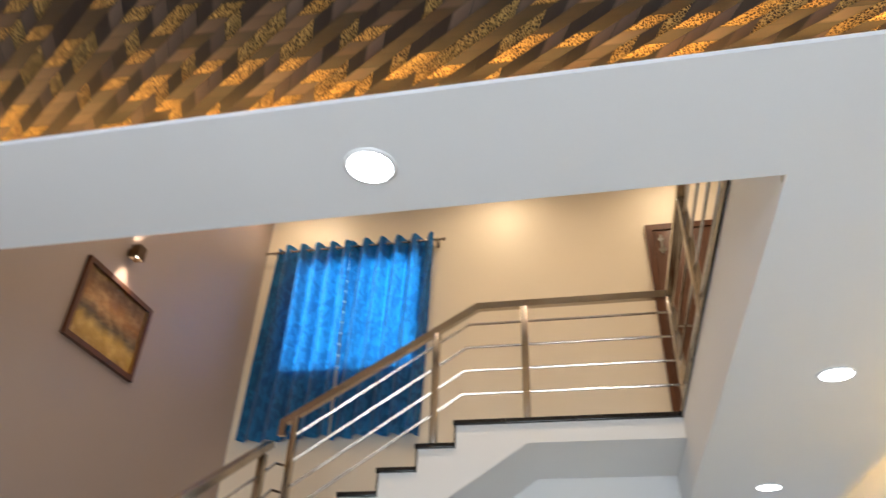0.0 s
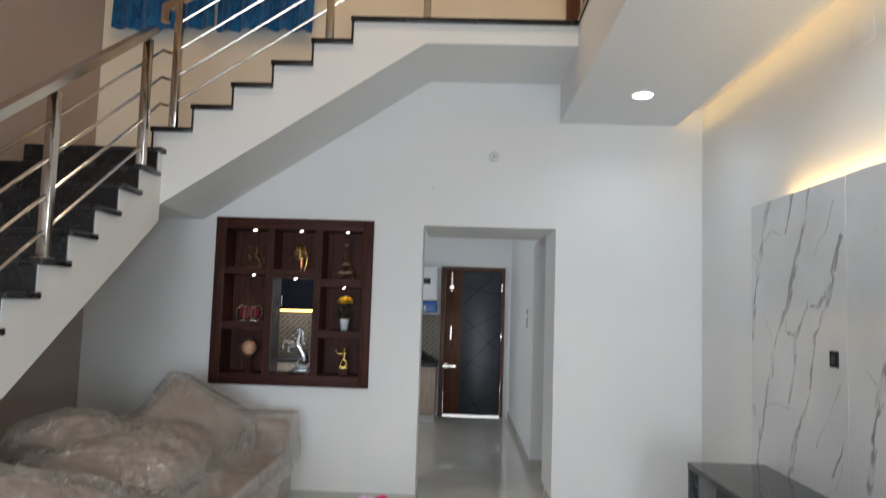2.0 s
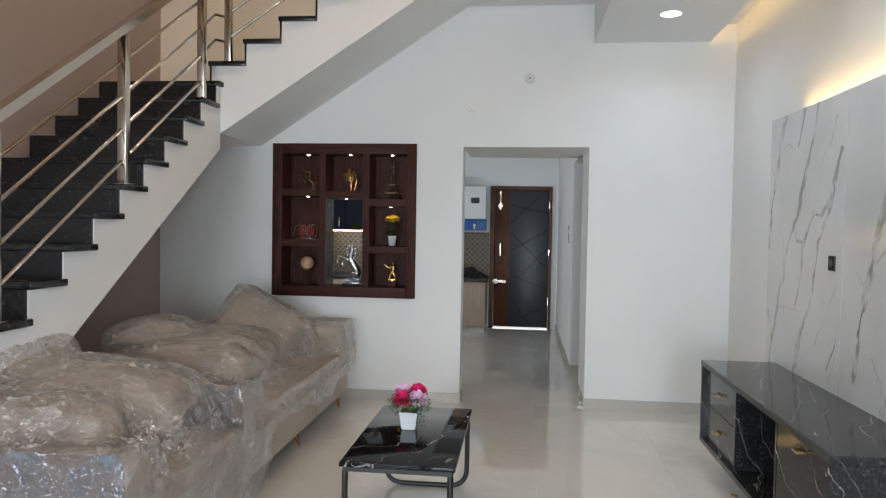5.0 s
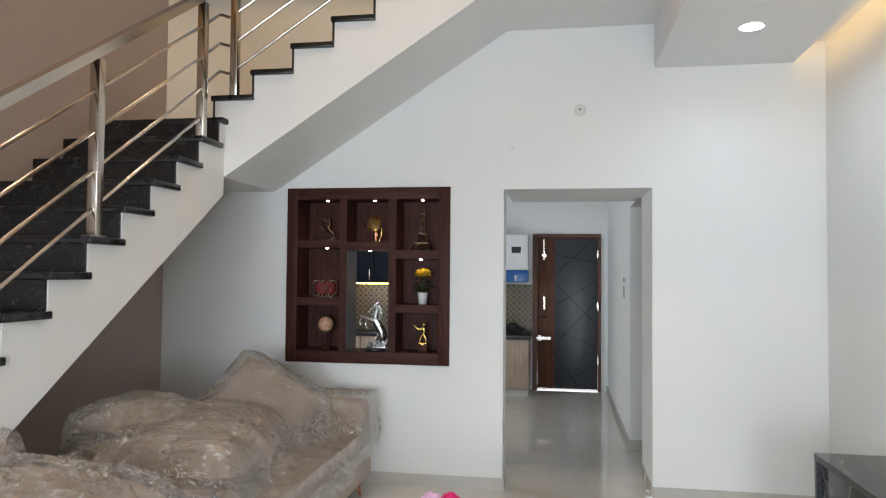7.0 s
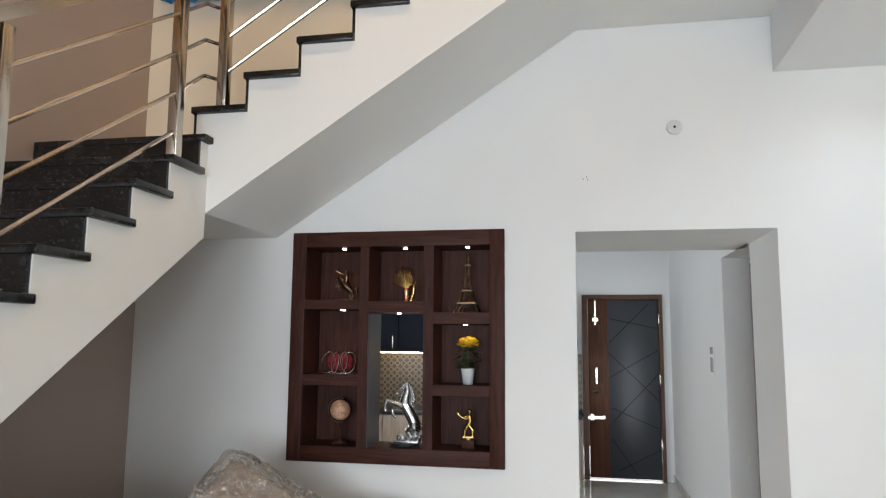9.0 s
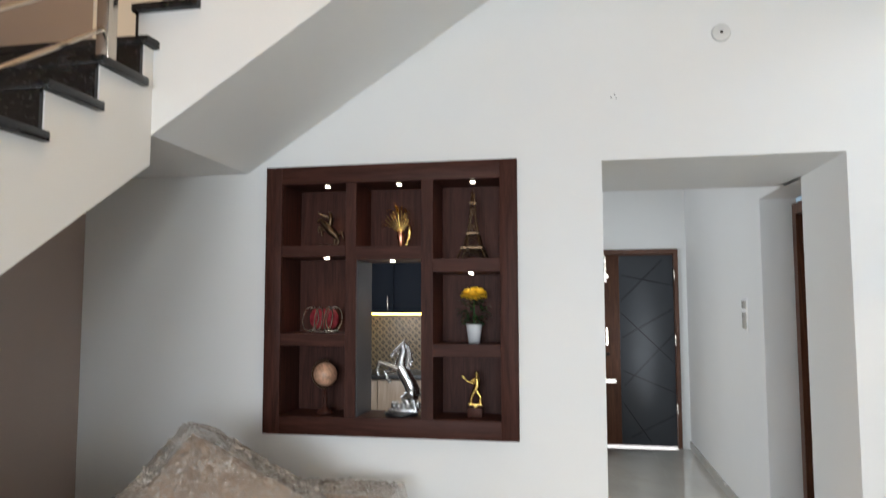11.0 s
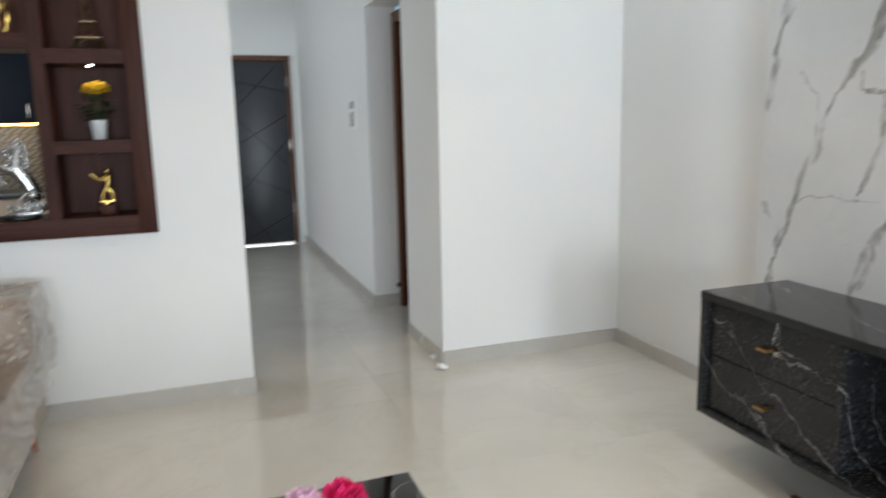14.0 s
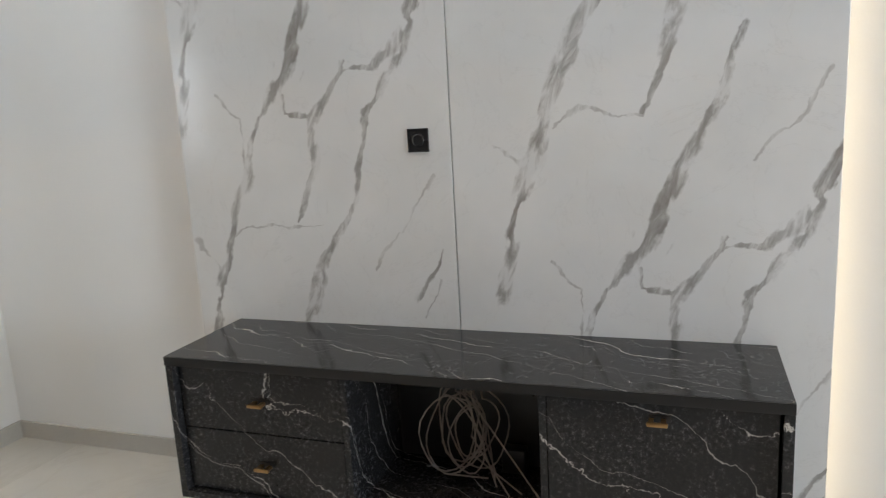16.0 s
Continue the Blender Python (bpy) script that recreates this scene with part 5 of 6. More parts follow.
for s in (-0.060, 0.060, -0.02, 0.03):
    ring = [(x + s + 0.04 * math.cos(2 * math.pi * i / 24) * (1 if abs(s) > 0.04 else 0.5), ym - 0.035 + 0.02 * math.sin(2 * math.pi * i / 24), z + 0.066 + 0.058 * math.sin(2 * math.pi * i / 24)) for i in range(25)]
    part("wire_ring", sweep(ring, 0.003, n=6, up=(0, 1, 0)), STEEL, rack)
part("foot", box(x - 0.06, x + 0.06, ym - 0.05, ym + 0.03, z, z + 0.008, 0.003), STEEL, rack)

# yellow flowers in a white pot
x, z = -0.597, 1.276
yp = thing("flower_pot", (x, ym, z), "white pot with yellow artificial flowers in a niche", "flower pot")
part("pot", lathe([(0.028, 0), (0.038, 0.082), (0.040, 0.086), (0.036, 0.088)], (x, ym, z), 20), POT, yp)
bm, r2 = bmesh.new(), random.Random(9)
for i in range(110):
    a, t = r2.uniform(0, 6.283), r2.uniform(0, 1)
    rr = 0.065 * math.sin(math.pi * (0.15 + 0.6 * t)) * r2.uniform(0.4, 1)
    leafcard(bm, (x + rr * math.cos(a), ym + rr * math.sin(a) * 0.8, z + 0.085 + 0.11 * t), (math.cos(a), math.sin(a), r2.uniform(-0.3, 0.7)), 0.034, 0.016)
limb(bm, (x, ym, z + 0.06), (x, ym, z + 0.2), 0.006, 0.004, 6)
part("foliage", bm, DARKLEAF, yp, "dark green leaves")
for dx, dy, dz in ((-0.03, 0, 0.225), (0.028, 0.01, 0.228), (0.0, -0.03, 0.218), (-0.002, 0.03, 0.235)):
    part("bloom", bloom((x + dx, ym + dy, z + dz), 0.038, 70, r2, 0.016), YELLOW, yp, "yellow flower head")

# globe
x, z = -1.335, BZ
gl = thing("globe", (x, ym, z), "sepia desk globe on a dark wooden stand", "globe")
part("ball", ball(bmesh.new(), (x + 0.005, ym, z + 0.185), 0.058, n=28), GLOBE, gl)
arc = [(x + 0.005 + 0.068 * math.cos(radians(a)), ym, z + 0.185 + 0.068 * math.sin(radians(a))) for a in range(75, 286, 15)]
part("meridian", sweep(arc, 0.004, n=6, up=(0, 1, 0)), BRONZE, gl)
part("stand", lathe([(0.042, 0), (0.042, 0.01), (0.02, 0.02), (0.008, 0.04), (0.012, 0.06), (0.007, 0.08), (0.009, 0.115)], (x + 0.005, ym, z), 20), WALNUT, gl)

# rearing silver horse
x, z, yh = -0.955, BZ, YB + 0.085
bm = box(x - 0.045, x + 0.095, yh - 0.04, yh + 0.04, z + 0.018, z + 0.034, 0.006)
r2 = random.Random(11)
for i in range(14):
    ball(bm, (x + r2.uniform(-0.03, 0.085), yh + r2.uniform(-0.03, 0.03), z + 0.032 + r2.uniform(0, 0.018)), r2.uniform(0.010, 0.020), n=8, turn=(r2.uniform(0, 90), 0, r2.uniform(0, 90)))
# trunk from rump to chest, then neck and head
body(bm, [((x + 0.070, yh, z + 0.105), 0.036), ((x + 0.052, yh, z + 0.150), 0.034), ((x + 0.026, yh, z + 0.195), 0.034), ((x + 0.006, yh, z + 0.228), 0.033), ((x + 0.012, yh, z + 0.268), 0.025), ((x + 0.022, yh, z + 0.302), 0.019), ((x + 0.016, yh, z + 0.326), 0.016)])
body(bm, [((x + 0.014, yh, z + 0.326), 0.0165), ((x - 0.012, yh, z + 0.306), 0.012), ((x - 0.030, yh, z + 0.288), 0.0085), ((x - 0.036, yh, z + 0.282), 0.009)])
for e in (-0.009, 0.009):
    limb(bm, (x + 0.020, yh + e, z + 0.334), (x + 0.026, yh + e, z + 0.358), 0.006, 0.001, 6)
# forelegs, folded in the air
body(bm, [((x - 0.010, yh - 0.016, z + 0.222), 0.017), ((x - 0.058, yh - 0.020, z + 0.238), 0.011), ((x - 0.092, yh - 0.020, z + 0.248), 0.0095), ((x - 0.104, yh - 0.020, z + 0.212), 0.007), ((x - 0.098, yh - 0.020, z + 0.192), 0.009)])
body(bm, [((x - 0.008, yh + 0.016, z + 0.210), 0.017), ((x - 0.050, yh + 0.020, z + 0.206), 0.011), ((x - 0.072, yh + 0.020, z + 0.200), 0.009), ((x - 0.066, yh + 0.020, z + 0.166), 0.007), ((x - 0.052, yh + 0.020, z + 0.156), 0.009)])
# hind legs
for e, f in ((-0.022, 0.0), (0.022, 0.018)):
    body(bm, [((x + 0.066, yh + e, z + 0.108), 0.028), ((x + 0.030 + f, yh + e, z + 0.084), 0.017), ((x + 0.052 + f, yh + e, z + 0.056), 0.0105), ((x + 0.030 + f, yh + e, z + 0.034), 0.010)])
# tail and mane
body(bm, [((x + 0.092, yh, z + 0.120), 0.011), ((x + 0.112, yh, z + 0.105), 0.013), ((x + 0.118, yh, z + 0.070), 0.012), ((x + 0.104, yh, z + 0.036), 0.005)])
for i in range(14):
    t = i / 13
    px, pz = x + 0.030 + 0.016 * math.sin(3.1 * t), z + 0.335 - 0.12 * t
    body(bm, [((px, yh, pz), 0.0075), ((px + 0.011, yh + 0.006 * (-1) ** i, pz - 0.006), 0.005), ((px + 0.017 + 0.004 * math.sin(i * 2.1), yh + 0.008 * (-1) ** i, pz - 0.018), 0.002)])
figure("horse_statue", bm, SILVER, "rearing silver horse statue in the open bay", "statue")
part("statue_base", lathe([(0.075, 0), (0.08, 0.006), (0.078, 0.018), (0.07, 0.02)], (x + 0.01, yh, z), 26), BLACKEDGE, None, "oval black base under the horse statue", category="base")

# gold player trophy
x, z = -0.592, BZ
bm = body(bmesh.new(), [((x, ym, z + 0.135), 0.012), ((x + 0.008, ym, z + 0.165), 0.013), ((x + 0.006, ym, z + 0.195), 0.014), ((x + 0.004, ym, z + 0.212), 0.007)])
ball(bm, (x + 0.006, ym, z + 0.228), 0.012, n=12)
body(bm, [((x + 0.016, ym, z + 0.198), 0.007), ((x - 0.012, ym - 0.016, z + 0.178), 0.006), ((x - 0.035, ym - 0.02, z + 0.190), 0.005)])
body(bm, [((x - 0.006, ym, z + 0.198), 0.007), ((x - 0.028, ym - 0.008, z + 0.183), 0.006), ((x - 0.036, ym - 0.02, z + 0.192), 0.005)])
body(bm, [((x - 0.036, ym - 0.02, z + 0.19), 0.004), ((x - 0.055, ym - 0.02, z + 0.215), 0.006)])
body(bm, [((x + 0.004, ym, z + 0.135), 0.010), ((x + 0.022, ym, z + 0.105), 0.008), ((x + 0.022, ym, z + 0.065), 0.006)])
body(bm, [((x - 0.004, ym, z + 0.135), 0.010), ((x - 0.018, ym, z + 0.10), 0.008), ((x - 0.022, ym, z + 0.065), 0.006)])
box(x - 0.03, x + 0.03, ym - 0.015, ym + 0.015, z + 0.058, z + 0.066, bm=bm)
box(x - 0.008, x + 0.008, ym - 0.008, ym + 0.008, z + 0.045, z + 0.058, bm=bm)
for v in bm.verts:
    v.co = Vector((x + (v.co.x - x) * 1.05, v.co.y, z + 0.045 + (v.co.z - z - 0.045) * 0.84))
trophy = thing("trophy", (x, ym, z), "gold sports trophy on a dark wooden block", "trophy")
part("figure", bm, GOLD, trophy, "gold player figure")
part("block", box(x - 0.035, x + 0.035, ym - 0.03, ym + 0.03, z, z + 0.045, 0.004), WALNUT, trophy, "dark wooden block")

# ---- upper storey: window, curtain, door, wall lamp, picture ----
win = thing("window_1", (-1.62, YB, wz0), "barred white window behind the blue curtain", "window", kind="structure")
part("window_frame", boxes((wx0, wx0 + 0.05, YB + 0.12, YB + 0.18, wz0, wz1), (wx1 - 0.05, wx1, YB + 0.12, YB + 0.18, wz0, wz1), (wx0, wx1, YB + 0.12, YB + 0.18, wz0, wz0 + 0.05), (wx0, wx1, YB + 0.12, YB + 0.18, wz1 - 0.05, wz1),
                           (-1.64, -1.60, YB + 0.12, YB + 0.18, wz0, wz1)), DOORWOOD, win)
for i in range(9):
    zz = wz0 + 0.05 + (wz1 - wz0 - 0.1) * (i + 0.5) / 9
    part("bar", box(wx0 + 0.05, wx1 - 0.05, YB + 0.145, YB + 0.157, zz - 0.008, zz + 0.008), PVC, win)
for a, b in ((wx0 + 0.05, -1.64), (-1.60, wx1 - 0.05)):
    p = part("pane", box(a, b, YB + 0.166, YB + 0.170, wz0 + 0.05, wz1 - 0.05), CLEAR, win)
    p.visible_shadow = False
rod = thing("curtain_rod", (-1.667, 5.17, 5.472), "steel curtain rod on brackets above the window", "curtain rod")
bm = limb(bmesh.new(), (-2.55, 5.165, 5.472), (-0.785, 5.165, 5.472), 0.011, 0.011, 12)
for xx in (-2.56, -0.775):
    ball(bm, (xx, 5.165, 5.472), 0.018, n=10)
part("rod", bm, STEEL, rod)
for xx in (-2.47, -1.66, -0.845):
    part("bracket", boxes((xx - 0.008, xx + 0.008, 5.17, YB - 0.005, 5.46, 5.472), (xx - 0.015, xx + 0.015, YB - 0.012, YB - 0.005, 5.43, 5.52)), STEEL, rod)


def curtain(x0, x1, folds, flare0, flare1, seed):
    r2 = random.Random(seed)
    bm, nu, nv = bmesh.new(), folds * 14, 26
    grid = []
    for j in range(nv + 1):
        t = j / nv
        row = []
        for i in range(nu + 1):
            u = i / nu
            a, b = x0 - flare0 * t ** 1.6, x1 + flare1 * t ** 1.6
            amp = 0.055 * (1 - 0.25 * t)
            y = 5.165 + amp * math.sin(2 * math.pi * (folds * u + 0.1 * math.sin(3 * t + seed))) + 0.02 * t * noise.noise(Vector((u * 4, t * 2, seed)))
            z = 5.525 - 1.945 * t + 0.012 * math.cos(2 * math.pi * folds * u) * (1 - t) + 0.012 * t * math.sin(u * 5 + seed)
            row.append(bm.verts.new((a + (b - a) * u + 0.012 * math.sin(4 * math.pi * folds * u) * t, min(y, 5.235), z)))
        grid.append(row)
    for j in range(nv):
        for i in range(nu):
            bm.faces.new((grid[j][i], grid[j][i + 1], grid[j + 1][i + 1], grid[j + 1][i]))
    return bm


for x0, x1, f0, f1, sd in ((-2.445, -1.688, 0.05, 0.008, 3), (-1.676, -0.872, -0.004, -0.05, 5)):
    cu = thing("curtain", ((x0 + x1) / 2, 5.165, 5.5), "blue eyelet curtain drawn shut, daylight glowing through", "curtain", "blue curtains")
    part("cloth", curtain(x0, x1, 5, f0, f1, sd), CURTAIN, cu)
    for i in range(8):
        xx = x0 + (x1 - x0) * (i + 0.5) / 8
        ringp = [(xx, 5.165 + 0.024 * math.cos(2 * math.pi * k / 14), 5.472 + 0.024 * math.sin(2 * math.pi * k / 14)) for k in range(15)]
        part("eyelet", sweep(ringp, 0.005, n=6, up=(1, 0, 0)), STEEL, cu)

dr = thing("door_1", (1.5, YB, ZU), "dark brown wooden door of the upper storey, closed", "door", kind="structure")
part("door_frame", boxes((1.06, 1.12, YB - 0.045, YB - 0.005, ZU, 5.46), (1.90, 1.96, YB - 0.045, YB - 0.005, ZU, 5.46), (1.12, 1.90, YB - 0.045, YB - 0.005, 5.40, 5.46)), DOORWOOD, dr)
leaf = part("door_leaf", box(1.122, 1.898, YB - 0.035, YB - 0.005, ZU + 0.005, 5.398, 0.002), DOORWOOD, dr)
part("bolt", boxes((1.17, 1.19, YB - 0.05, YB - 0.036, 5.14, 5.34), (1.155, 1.205, YB - 0.045, YB - 0.036, 5.17, 5.20), (1.155, 1.205, YB - 0.045, YB - 0.036, 5.28, 5.31)), STEEL, leaf, "steel tower bolt")
part("door_handle", boxes((1.17, 1.20, YB - 0.042, YB - 0.036, 4.28, 4.50), (1.175, 1.30, YB - 0.075, YB - 0.06, 4.40, 4.42), (1.178, 1.192, YB - 0.06, YB - 0.042, 4.40, 4.42)), STEEL, leaf, "steel lever handle")

pic = thing("framed_picture", (XL, 3.39, 3.78), "brown framed autumn landscape picture", "picture")
y0, y1, z0, z1 = 3.02, 3.755, 3.50, 4.05
part("picture_frame", boxes((XL + 0.001, XL + 0.03, y0, y1, z0, z0 + 0.035), (XL + 0.001, XL + 0.03, y0, y1, z1 - 0.035, z1), (XL + 0.001, XL + 0.03, y0, y0 + 0.035, z0 + 0.035, z1 - 0.035), (XL + 0.001, XL + 0.03, y1 - 0.035, y1, z0 + 0.035, z1 - 0.035)), DOORWOOD, pic)
for a, c in ((y0 + 0.035, y0 + 0.045), (y1 - 0.045, y1 - 0.035)):
    part("inner_strip", box(XL + 0.001, XL + 0.022, a, c, z0 + 0.035, z1 - 0.035), BRASS, pic)
part("canvas", box(XL + 0.001, XL + 0.012, y0 + 0.045, y1 - 0.045, z0 + 0.035, z1 - 0.035), PICTURE, pic)
sc = thing("wall_lamp", (XL, 3.372, 4.29), "dark up-and-down wall lamp above the picture, lit", "wall lamp")
part("housing", boxes((XL + 0.03, XL + 0.034, 3.335, 3.409, 4.24, 4.34), (XL + 0.096, XL + 0.10, 3.335, 3.409, 4.24, 4.34), (XL + 0.034, XL + 0.096, 3.335, 3.339, 4.24, 4.34), (XL + 0.034, XL + 0.096, 3.405, 3.409, 4.24, 4.34)), BRONZE, sc)
part("bracket", box(XL + 0.001, XL + 0.03, 3.35, 3.394, 4.26, 4.32), BRONZE, sc)
for zz in (4.268, 4.305):
    part("bulb", box(XL + 0.045, XL + 0.085, 3.35, 3.394, zz, zz + 0.008, 0.003), LED_PUCK, sc)
lamp("wall_lamp_down", "SPOT", look((XL + 0.06, 3.372, 4.245), (XL + 0.045, 3.372, 3.0)), 55, (1.0, 0.80, 0.55), cone=75, radius=0.02)
lamp("wall_lamp_up", "SPOT", look((XL + 0.06, 3.372, 4.335), (XL + 0.045, 3.372, 6.0)), 55, (1.0, 0.80, 0.55), cone=75, radius=0.02)

# ---- passage and kitchen ----
dd = thing("door_2", (0.46, YE, 0), "wooden back door with charcoal grooved panel, closed", "door", kind="structure")
part("door_frame", boxes((0.022, 0.085, YE - 0.03, YE + 0.1, 0, 2.04), (0.865, 0.905, YE - 0.03, YE + 0.1, 0, 2.04), (0.085, 0.865, YE - 0.03, YE + 0.1, 1.99, 2.04)), DOORWOOD, dd)
leaf = part("door_leaf", box(0.088, 0.862, YE, YE + 0.035, 0.02, 1.988, 0.002), DOORWOOD, dd)
part("door_panel", box(0.31, 0.855, YE - 0.008, YE - 0.0005, 0.022, 1.975, 0.002), DOORGREY, leaf, "charcoal panel with diagonal grooves")


def groove(a, b):
    (xa, za), (xb2, zb) = a, b
    return sweep([(xa, YE - 0.0085, za), (xb2, YE - 0.0085, zb)], 0.008, 0.003, up=(0, 1, 0))


for a, b in (((0.32, 1.50), (0.75, 1.93)), ((0.33, 1.77), (0.85, 1.66)), ((0.33, 1.12), (0.85, 1.42)), ((0.32, 1.38), (0.85, 0.86)), ((0.34, 0.62), (0.85, 1.16)), ((0.33, 0.78), (0.85, 0.56)), ((0.40, 0.10), (0.85, 0.34)), ((0.33, 0.45), (0.6, 0.06))):
    part("groove", groove(a, b), CLOTH, leaf)
part("tower_bolt", boxes((0.162, 0.178, YE - 0.03, YE - 0.001, 1.70, 1.97), (0.14, 0.20, YE - 0.012, YE - 0.001, 1.74, 1.78)), STEEL, leaf, "steel tower bolt")
part("door_handle", boxes((0.165, 0.185, YE - 0.045, YE - 0.03, 1.04, 1.22), (0.165, 0.185, YE - 0.03, YE - 0.001, 1.20, 1.22), (0.165, 0.185, YE - 0.03, YE - 0.001, 1.04, 1.06)), STEEL, leaf, "steel pull handle")
part("lock", lathe([(0.03, 0), (0.03, 0.02), (0.02, 0.024)], (0.17, YE - 0.02, 0.94), 16), DARKPL, leaf, "black rim lock")
part("latch", boxes((0.07, 0.26, YE - 0.032, YE - 0.002, 0.655, 0.69), (0.10, 0.14, YE - 0.036, YE - 0.002, 0.64, 0.71)), STEEL, leaf, "steel sliding latch")
for zz in (0.35, 1.05, 1.72):
    part("hinge", box(0.856, 0.87, YE - 0.034, YE - 0.01, zz, zz + 0.10), STEEL, dd)
structure("backdrop", boxes((0.0, 0.95, YE + 0.45, YE + 0.46, -0.02, 0.3)), OUTSIDE, "bright daylight beyond the back door gap", "backdrop")
side = thing("door_3", (1.25, 6.25, 0), "dark brown door frame of a side room", "door", kind="structure")
part("door_frame", boxes((1.17, 1.279, 6.555, 6.625, 0, 2.06), (1.17, 1.279, 5.885, 5.95, 0, 2.06), (1.17, 1.279, 5.95, 6.555, 1.995, 2.06)), DOORWOOD, side)
part("door_leaf", box(1.235, 1.275, 5.953, 6.552, 0.01, 1.992, 0.002), DOORWOOD, side)
part("door_stop", box(1.14, 1.17, 6.57, 6.60, 0.14, 0.17, 0.006), DARKPL, side, "black door stopper")
sw = thing("switch_plate", (0.99, 7.11, 1.385), "white switch plate on the passage wall", "switch")
part("plate", box(0.982, 0.9895, 7.04, 7.18, 1.27, 1.50, 0.003), PVC, sw)
for zz, hh in ((1.455, 0.026), (1.385, 0.018), (1.33, 0.036)):
    part("rocker", box(0.977, 0.982, 7.055, 7.165, zz - hh, zz + hh, 0.002), SKIRT, sw, "grey rocker")

kc = thing("kitchen_base_cabinet", (-1.2, 9.4, 0), "beige wood kitchen base cabinet against the far wall", "cabinet")
part("body", box(-2.59, 0.0, 9.16, YE - 0.002, 0.08, 0.70), BEIGEWOOD, kc)
part("plinth", box(-2.59, -0.01, 9.2, YE - 0.01, 0.0, 0.08), SKIRT, kc)
for i in range(6):
    a = -2.58 + i * 0.43
    d = part("door", box(a + 0.004, a + 0.426, 9.142, 9.159, 0.09, 0.69, 0.002), BEIGEWOOD, kc)
part("countertop", box(-2.595, 0.015, 9.12, YE - 0.002, 0.702, 0.75, 0.004), DARKPL, None, "glossy black kitchen worktop over beige cabinets", category="worktop")
structure("splashback", boxes((-2.595, 0.015, YE - 0.008, YE - 0.001, 0.751, 1.372)), SPLASH, "patterned grey and tan kitchen wall tiles", "wall tiles")
ku = thing("kitchen_wall_cabinet", (-1.5, 9.55, 1.375), "navy gloss kitchen wall cabinets with under-lighting", "cabinet")
part("body", box(-2.59, -0.42, 9.40, YE - 0.002, 1.375, 2.10), NAVY, ku)
for i in range(4):
    a = -2.585 + i * 0.54
    if i != 3:
        d = part("door", box(a + 0.003, a + 0.537, 9.38, 9.399, 1.378, 2.097, 0.002), NAVY, ku)
        part("handle", box(a + 0.47, a + 0.482, 9.362, 9.38, 1.42, 1.56, 0.003), STEEL, d)
    else:
        part("glass_door", box(a + 0.003, a + 0.537, 9.38, 9.399, 1.378, 2.097, 0.002), DARKPL, ku)
part("led_strip", box(-2.55, -0.45, 9.43, 9.445, 1.362, 1.374), glow("kitchen led strip", (1.0, 0.62, 0.12), 40), ku, "golden led strip under the cabinet")
wp = thing("water_purifier", (-0.2, 9.6, 1.4), "white wall-mounted water purifier with blue tank", "water purifier")
part("body", box(-0.345, -0.025, 9.45, YE - 0.009, 1.56, 2.02, 0.015), PVC, wp)
part("display", box(-0.24, -0.12, 9.444, 9.449, 1.78, 1.86), DARKPL, wp)
part("tank", box(-0.345, -0.025, 9.46, YE - 0.009, 1.40, 1.555, 0.012), BLUEPL, wp)
part("tap", boxes((-0.20, -0.17, 9.42, 9.459, 1.46, 1.49), (-0.195, -0.175, 9.42, 9.435, 1.42, 1.46)), PVC, wp)
r2, bm = random.Random(3), bmesh.new()
for i in range(10):
    ball(bm, (-0.34 + 0.035 * i, 9.3 + r2.uniform(-0.05, 0.05), 0.78 + 0.05 * math.sin(i * 0.5)), r2.uniform(0.05, 0.085), n=10, turn=(r2.uniform(0, 60), 0, r2.uniform(0, 60)), sz=0.8)
part("cloth_heap", bm, CLOTH, None, "black crumpled cloth heap on the worktop", category="cloth")

# ---- small things on the walls and floor ----
wb = thing("ceiling_hook_plate", (0.526, YB, 2.651), "round white cable cover on the wall", "cover plate")
bm = bmesh.new()
bmesh.ops.create_cone(bm, cap_ends=True, segments=28, radius1=0.042, radius2=0.038, depth=0.012, matrix=Matrix.Translation((0.526, YB - 0.007, 2.651)) @ Euler((radians(90), 0, 0)).to_matrix().to_4x4())
part("cover", bm, plain("off-white plastic", (0.66, 0.66, 0.64), 0.35, relief=0), wb, "off-white round cover")
bm = bmesh.new()
bmesh.ops.create_cone(bm, cap_ends=True, segments=14, radius1=0.007, radius2=0.006, depth=0.004, matrix=Matrix.Translation((0.526, YB - 0.0145, 2.651)) @ Euler((radians(90), 0, 0)).to_matrix().to_4x4())
part("screw", bm, DARKPL, wb)
bm = bmesh.new()
for dx, dz in ((-0.008, 0.0), (0.008, 0.012), (0.014, -0.004)):
    ball(bm, (0.055 + dx, YB - 0.001, 2.387 + dz), 0.003, n=6)
part("wall_plug", bm, CLOTH, None, "three small drilled plug holes in the wall", category="wall plug")
pl = part("blank_plate", box(XR - 0.006, XR - 0.0005, 2.96, 3.16, 2.74, 2.90, 0.002), PVC, None, "white blank cover plate high on the wall", category="cover plate")
r2 = random.Random(12)
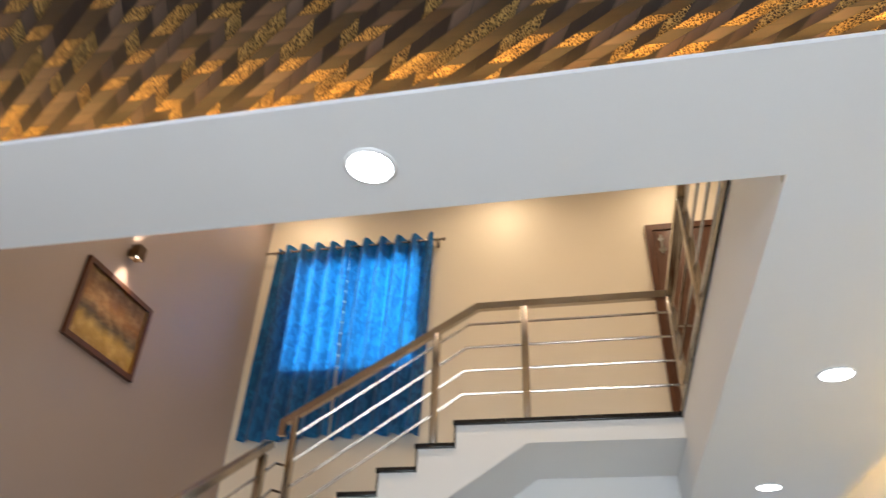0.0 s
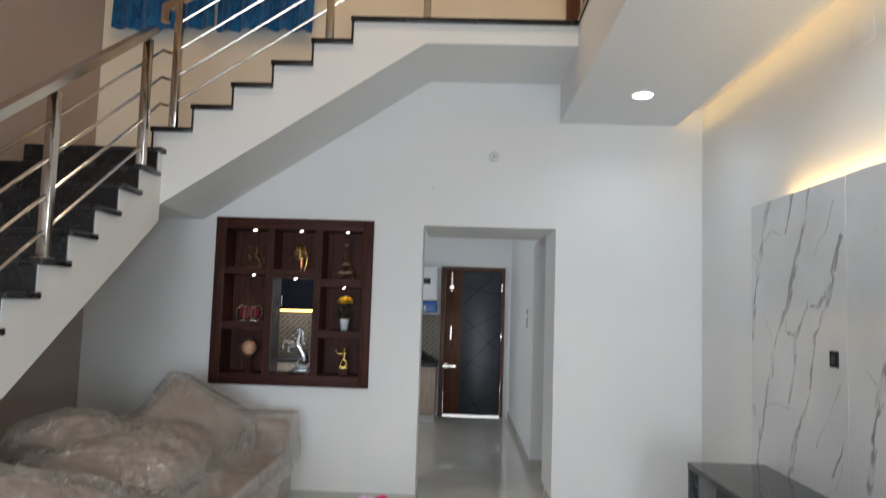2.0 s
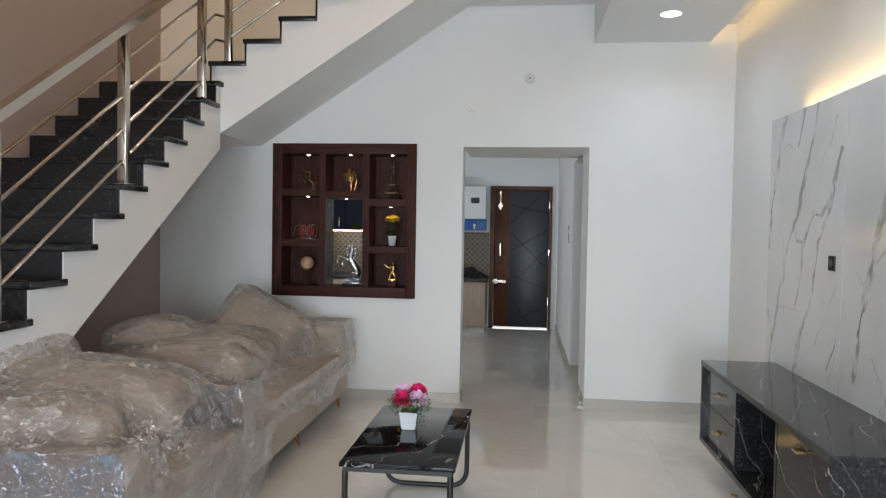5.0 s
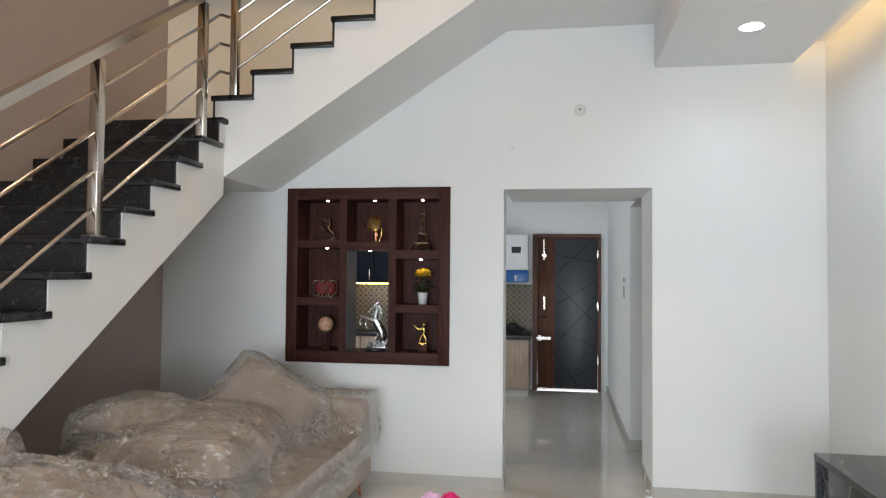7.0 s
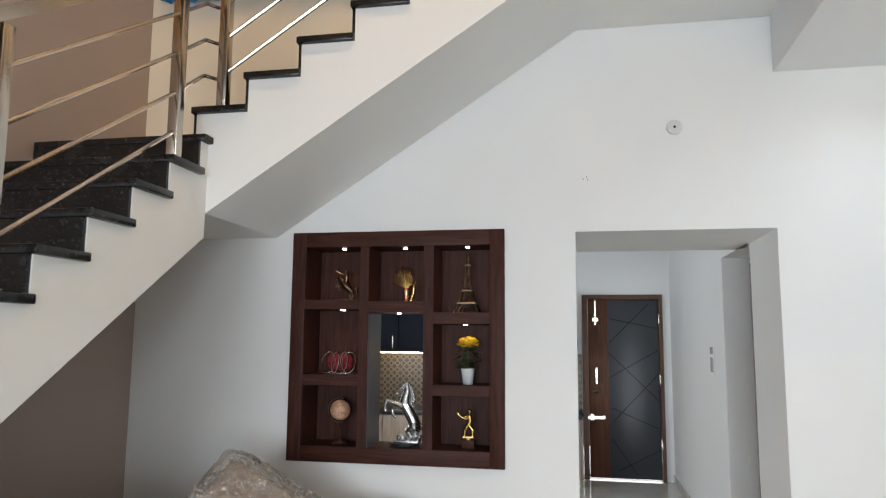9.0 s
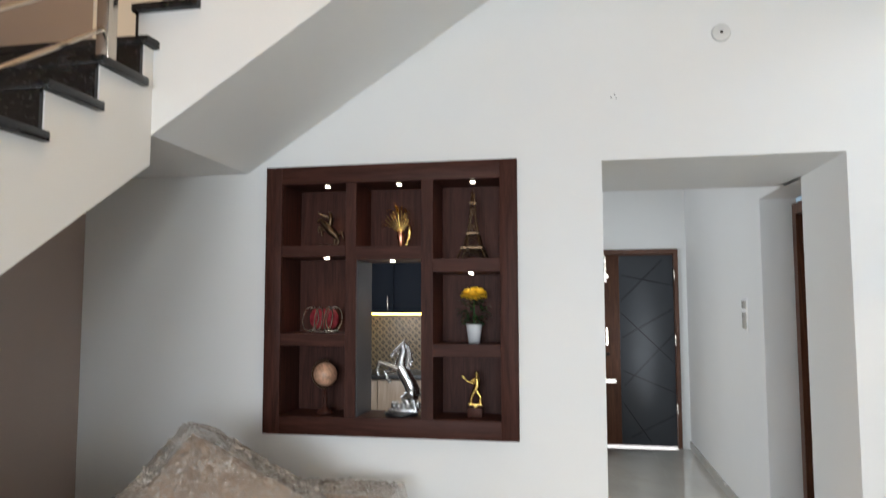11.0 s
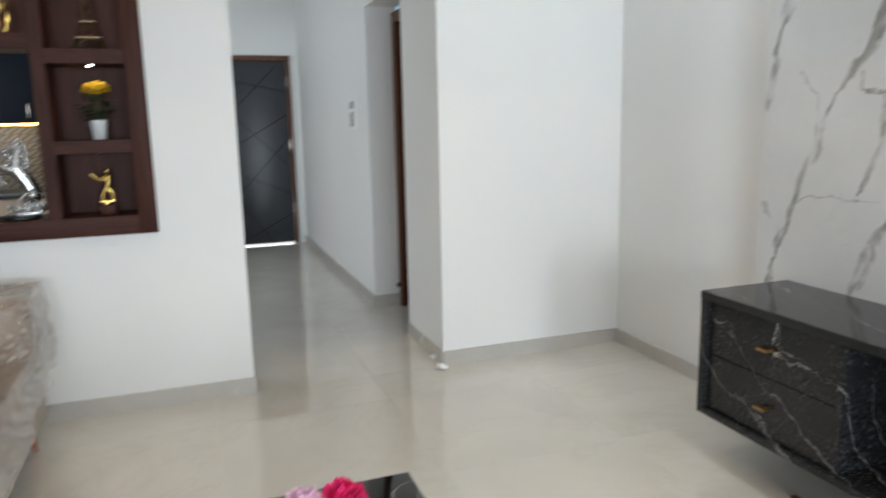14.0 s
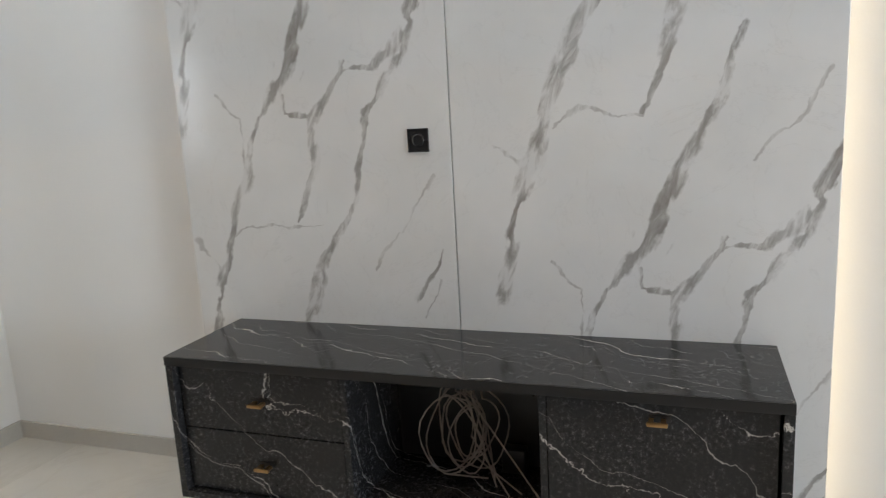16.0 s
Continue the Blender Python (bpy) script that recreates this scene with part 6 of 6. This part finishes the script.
for cx, cy, rr in ((1.02, 5.24, 0.028), (1.035, 5.42, 0.022)):
    bm = bmesh.new()
    bmesh.ops.create_icosphere(bm, subdivisions=3, radius=rr)
    for v in bm.verts:
        k = 1 + 0.45 * noise.noise(v.co * 40) + 0.2 * noise.noise(v.co * 90)
        v.co = Vector((cx - 0.035 + v.co.x * k, cy - 0.045 + v.co.y * k * 1.3, rr * 0.55 + v.co.z * k * 0.5))
        v.co.z = max(0.001, v.co.z)
    part("plastic_scrap", bm, POT, None, "crumpled white plastic scrap on the floor", category="litter", smooth=False)
bm = box(1.66, 1.69, 3.44, 3.475, 0.001, 0.010, 0.002)
part("brass_offcut", bm, BRASS, None, "small brass offcut on the floor under the unit", category="litter")

# ---- front of the room, behind the walk ----
fw = thing("window_2", (-1.0, YF, 0.85), "white framed front window with four panes", "window", kind="structure")
part("window_frame", boxes((-2.1, -2.05, YF - 0.14, YF - 0.08, 0.85, 2.15), (0.05, 0.1, YF - 0.14, YF - 0.08, 0.85, 2.15), (-2.05, 0.05, YF - 0.14, YF - 0.08, 0.85, 0.90), (-2.05, 0.05, YF - 0.14, YF - 0.08, 2.10, 2.15), (-1.03, -0.97, YF - 0.14, YF - 0.08, 0.90, 2.10)), PVC, fw)
for a, b in ((-2.05, -1.03), (-0.97, 0.05)):
    p = part("pane", box(a, b, YF - 0.112, YF - 0.108, 0.90, 2.10), CLEAR, fw)
    p.visible_shadow = False

# ---- floor, piece by piece ----
fl = thing("floor", (0, 0, 0), "polished cream vitrified tile floor", "floor", kind="structure")
part("bed", boxes((XL, XR, YF, YB, -0.06, -0.0012), (XL, 1.4, YB, YE + 0.2, -0.06, -0.0012)), GROUT, fl)
TW, TH, GAP = 0.80, 0.80, 0.0004
me = {}


def lay(x0, x1, y0, y1):
    key = (round(x1 - x0, 3), round(y1 - y0, 3))
    if key not in me:
        bm = box(-key[0] / 2 + GAP, key[0] / 2 - GAP, -key[1] / 2 + GAP, key[1] / 2 - GAP, -0.01, 0.0)
        me[key] = bpy.data.meshes.new("tile")
        bm.to_mesh(me[key])
        bm.free()
        me[key].materials.append(TILE)
    t = new("tile", me[key])
    t.parent = fl
    t.location = ((x0 + x1) / 2, (y0 + y1) / 2, 0)


y = YF
while y < YE - 0.01:
    ye = min(y + TH, YE if y >= YB else YB)
    x, xend = XL, XR if y < YB - 0.01 else 1.4
    while x < xend - 0.01:
        xe = min(x + TW, xend)
        lay(x, xe, y, ye)
        x = xe
    y = ye
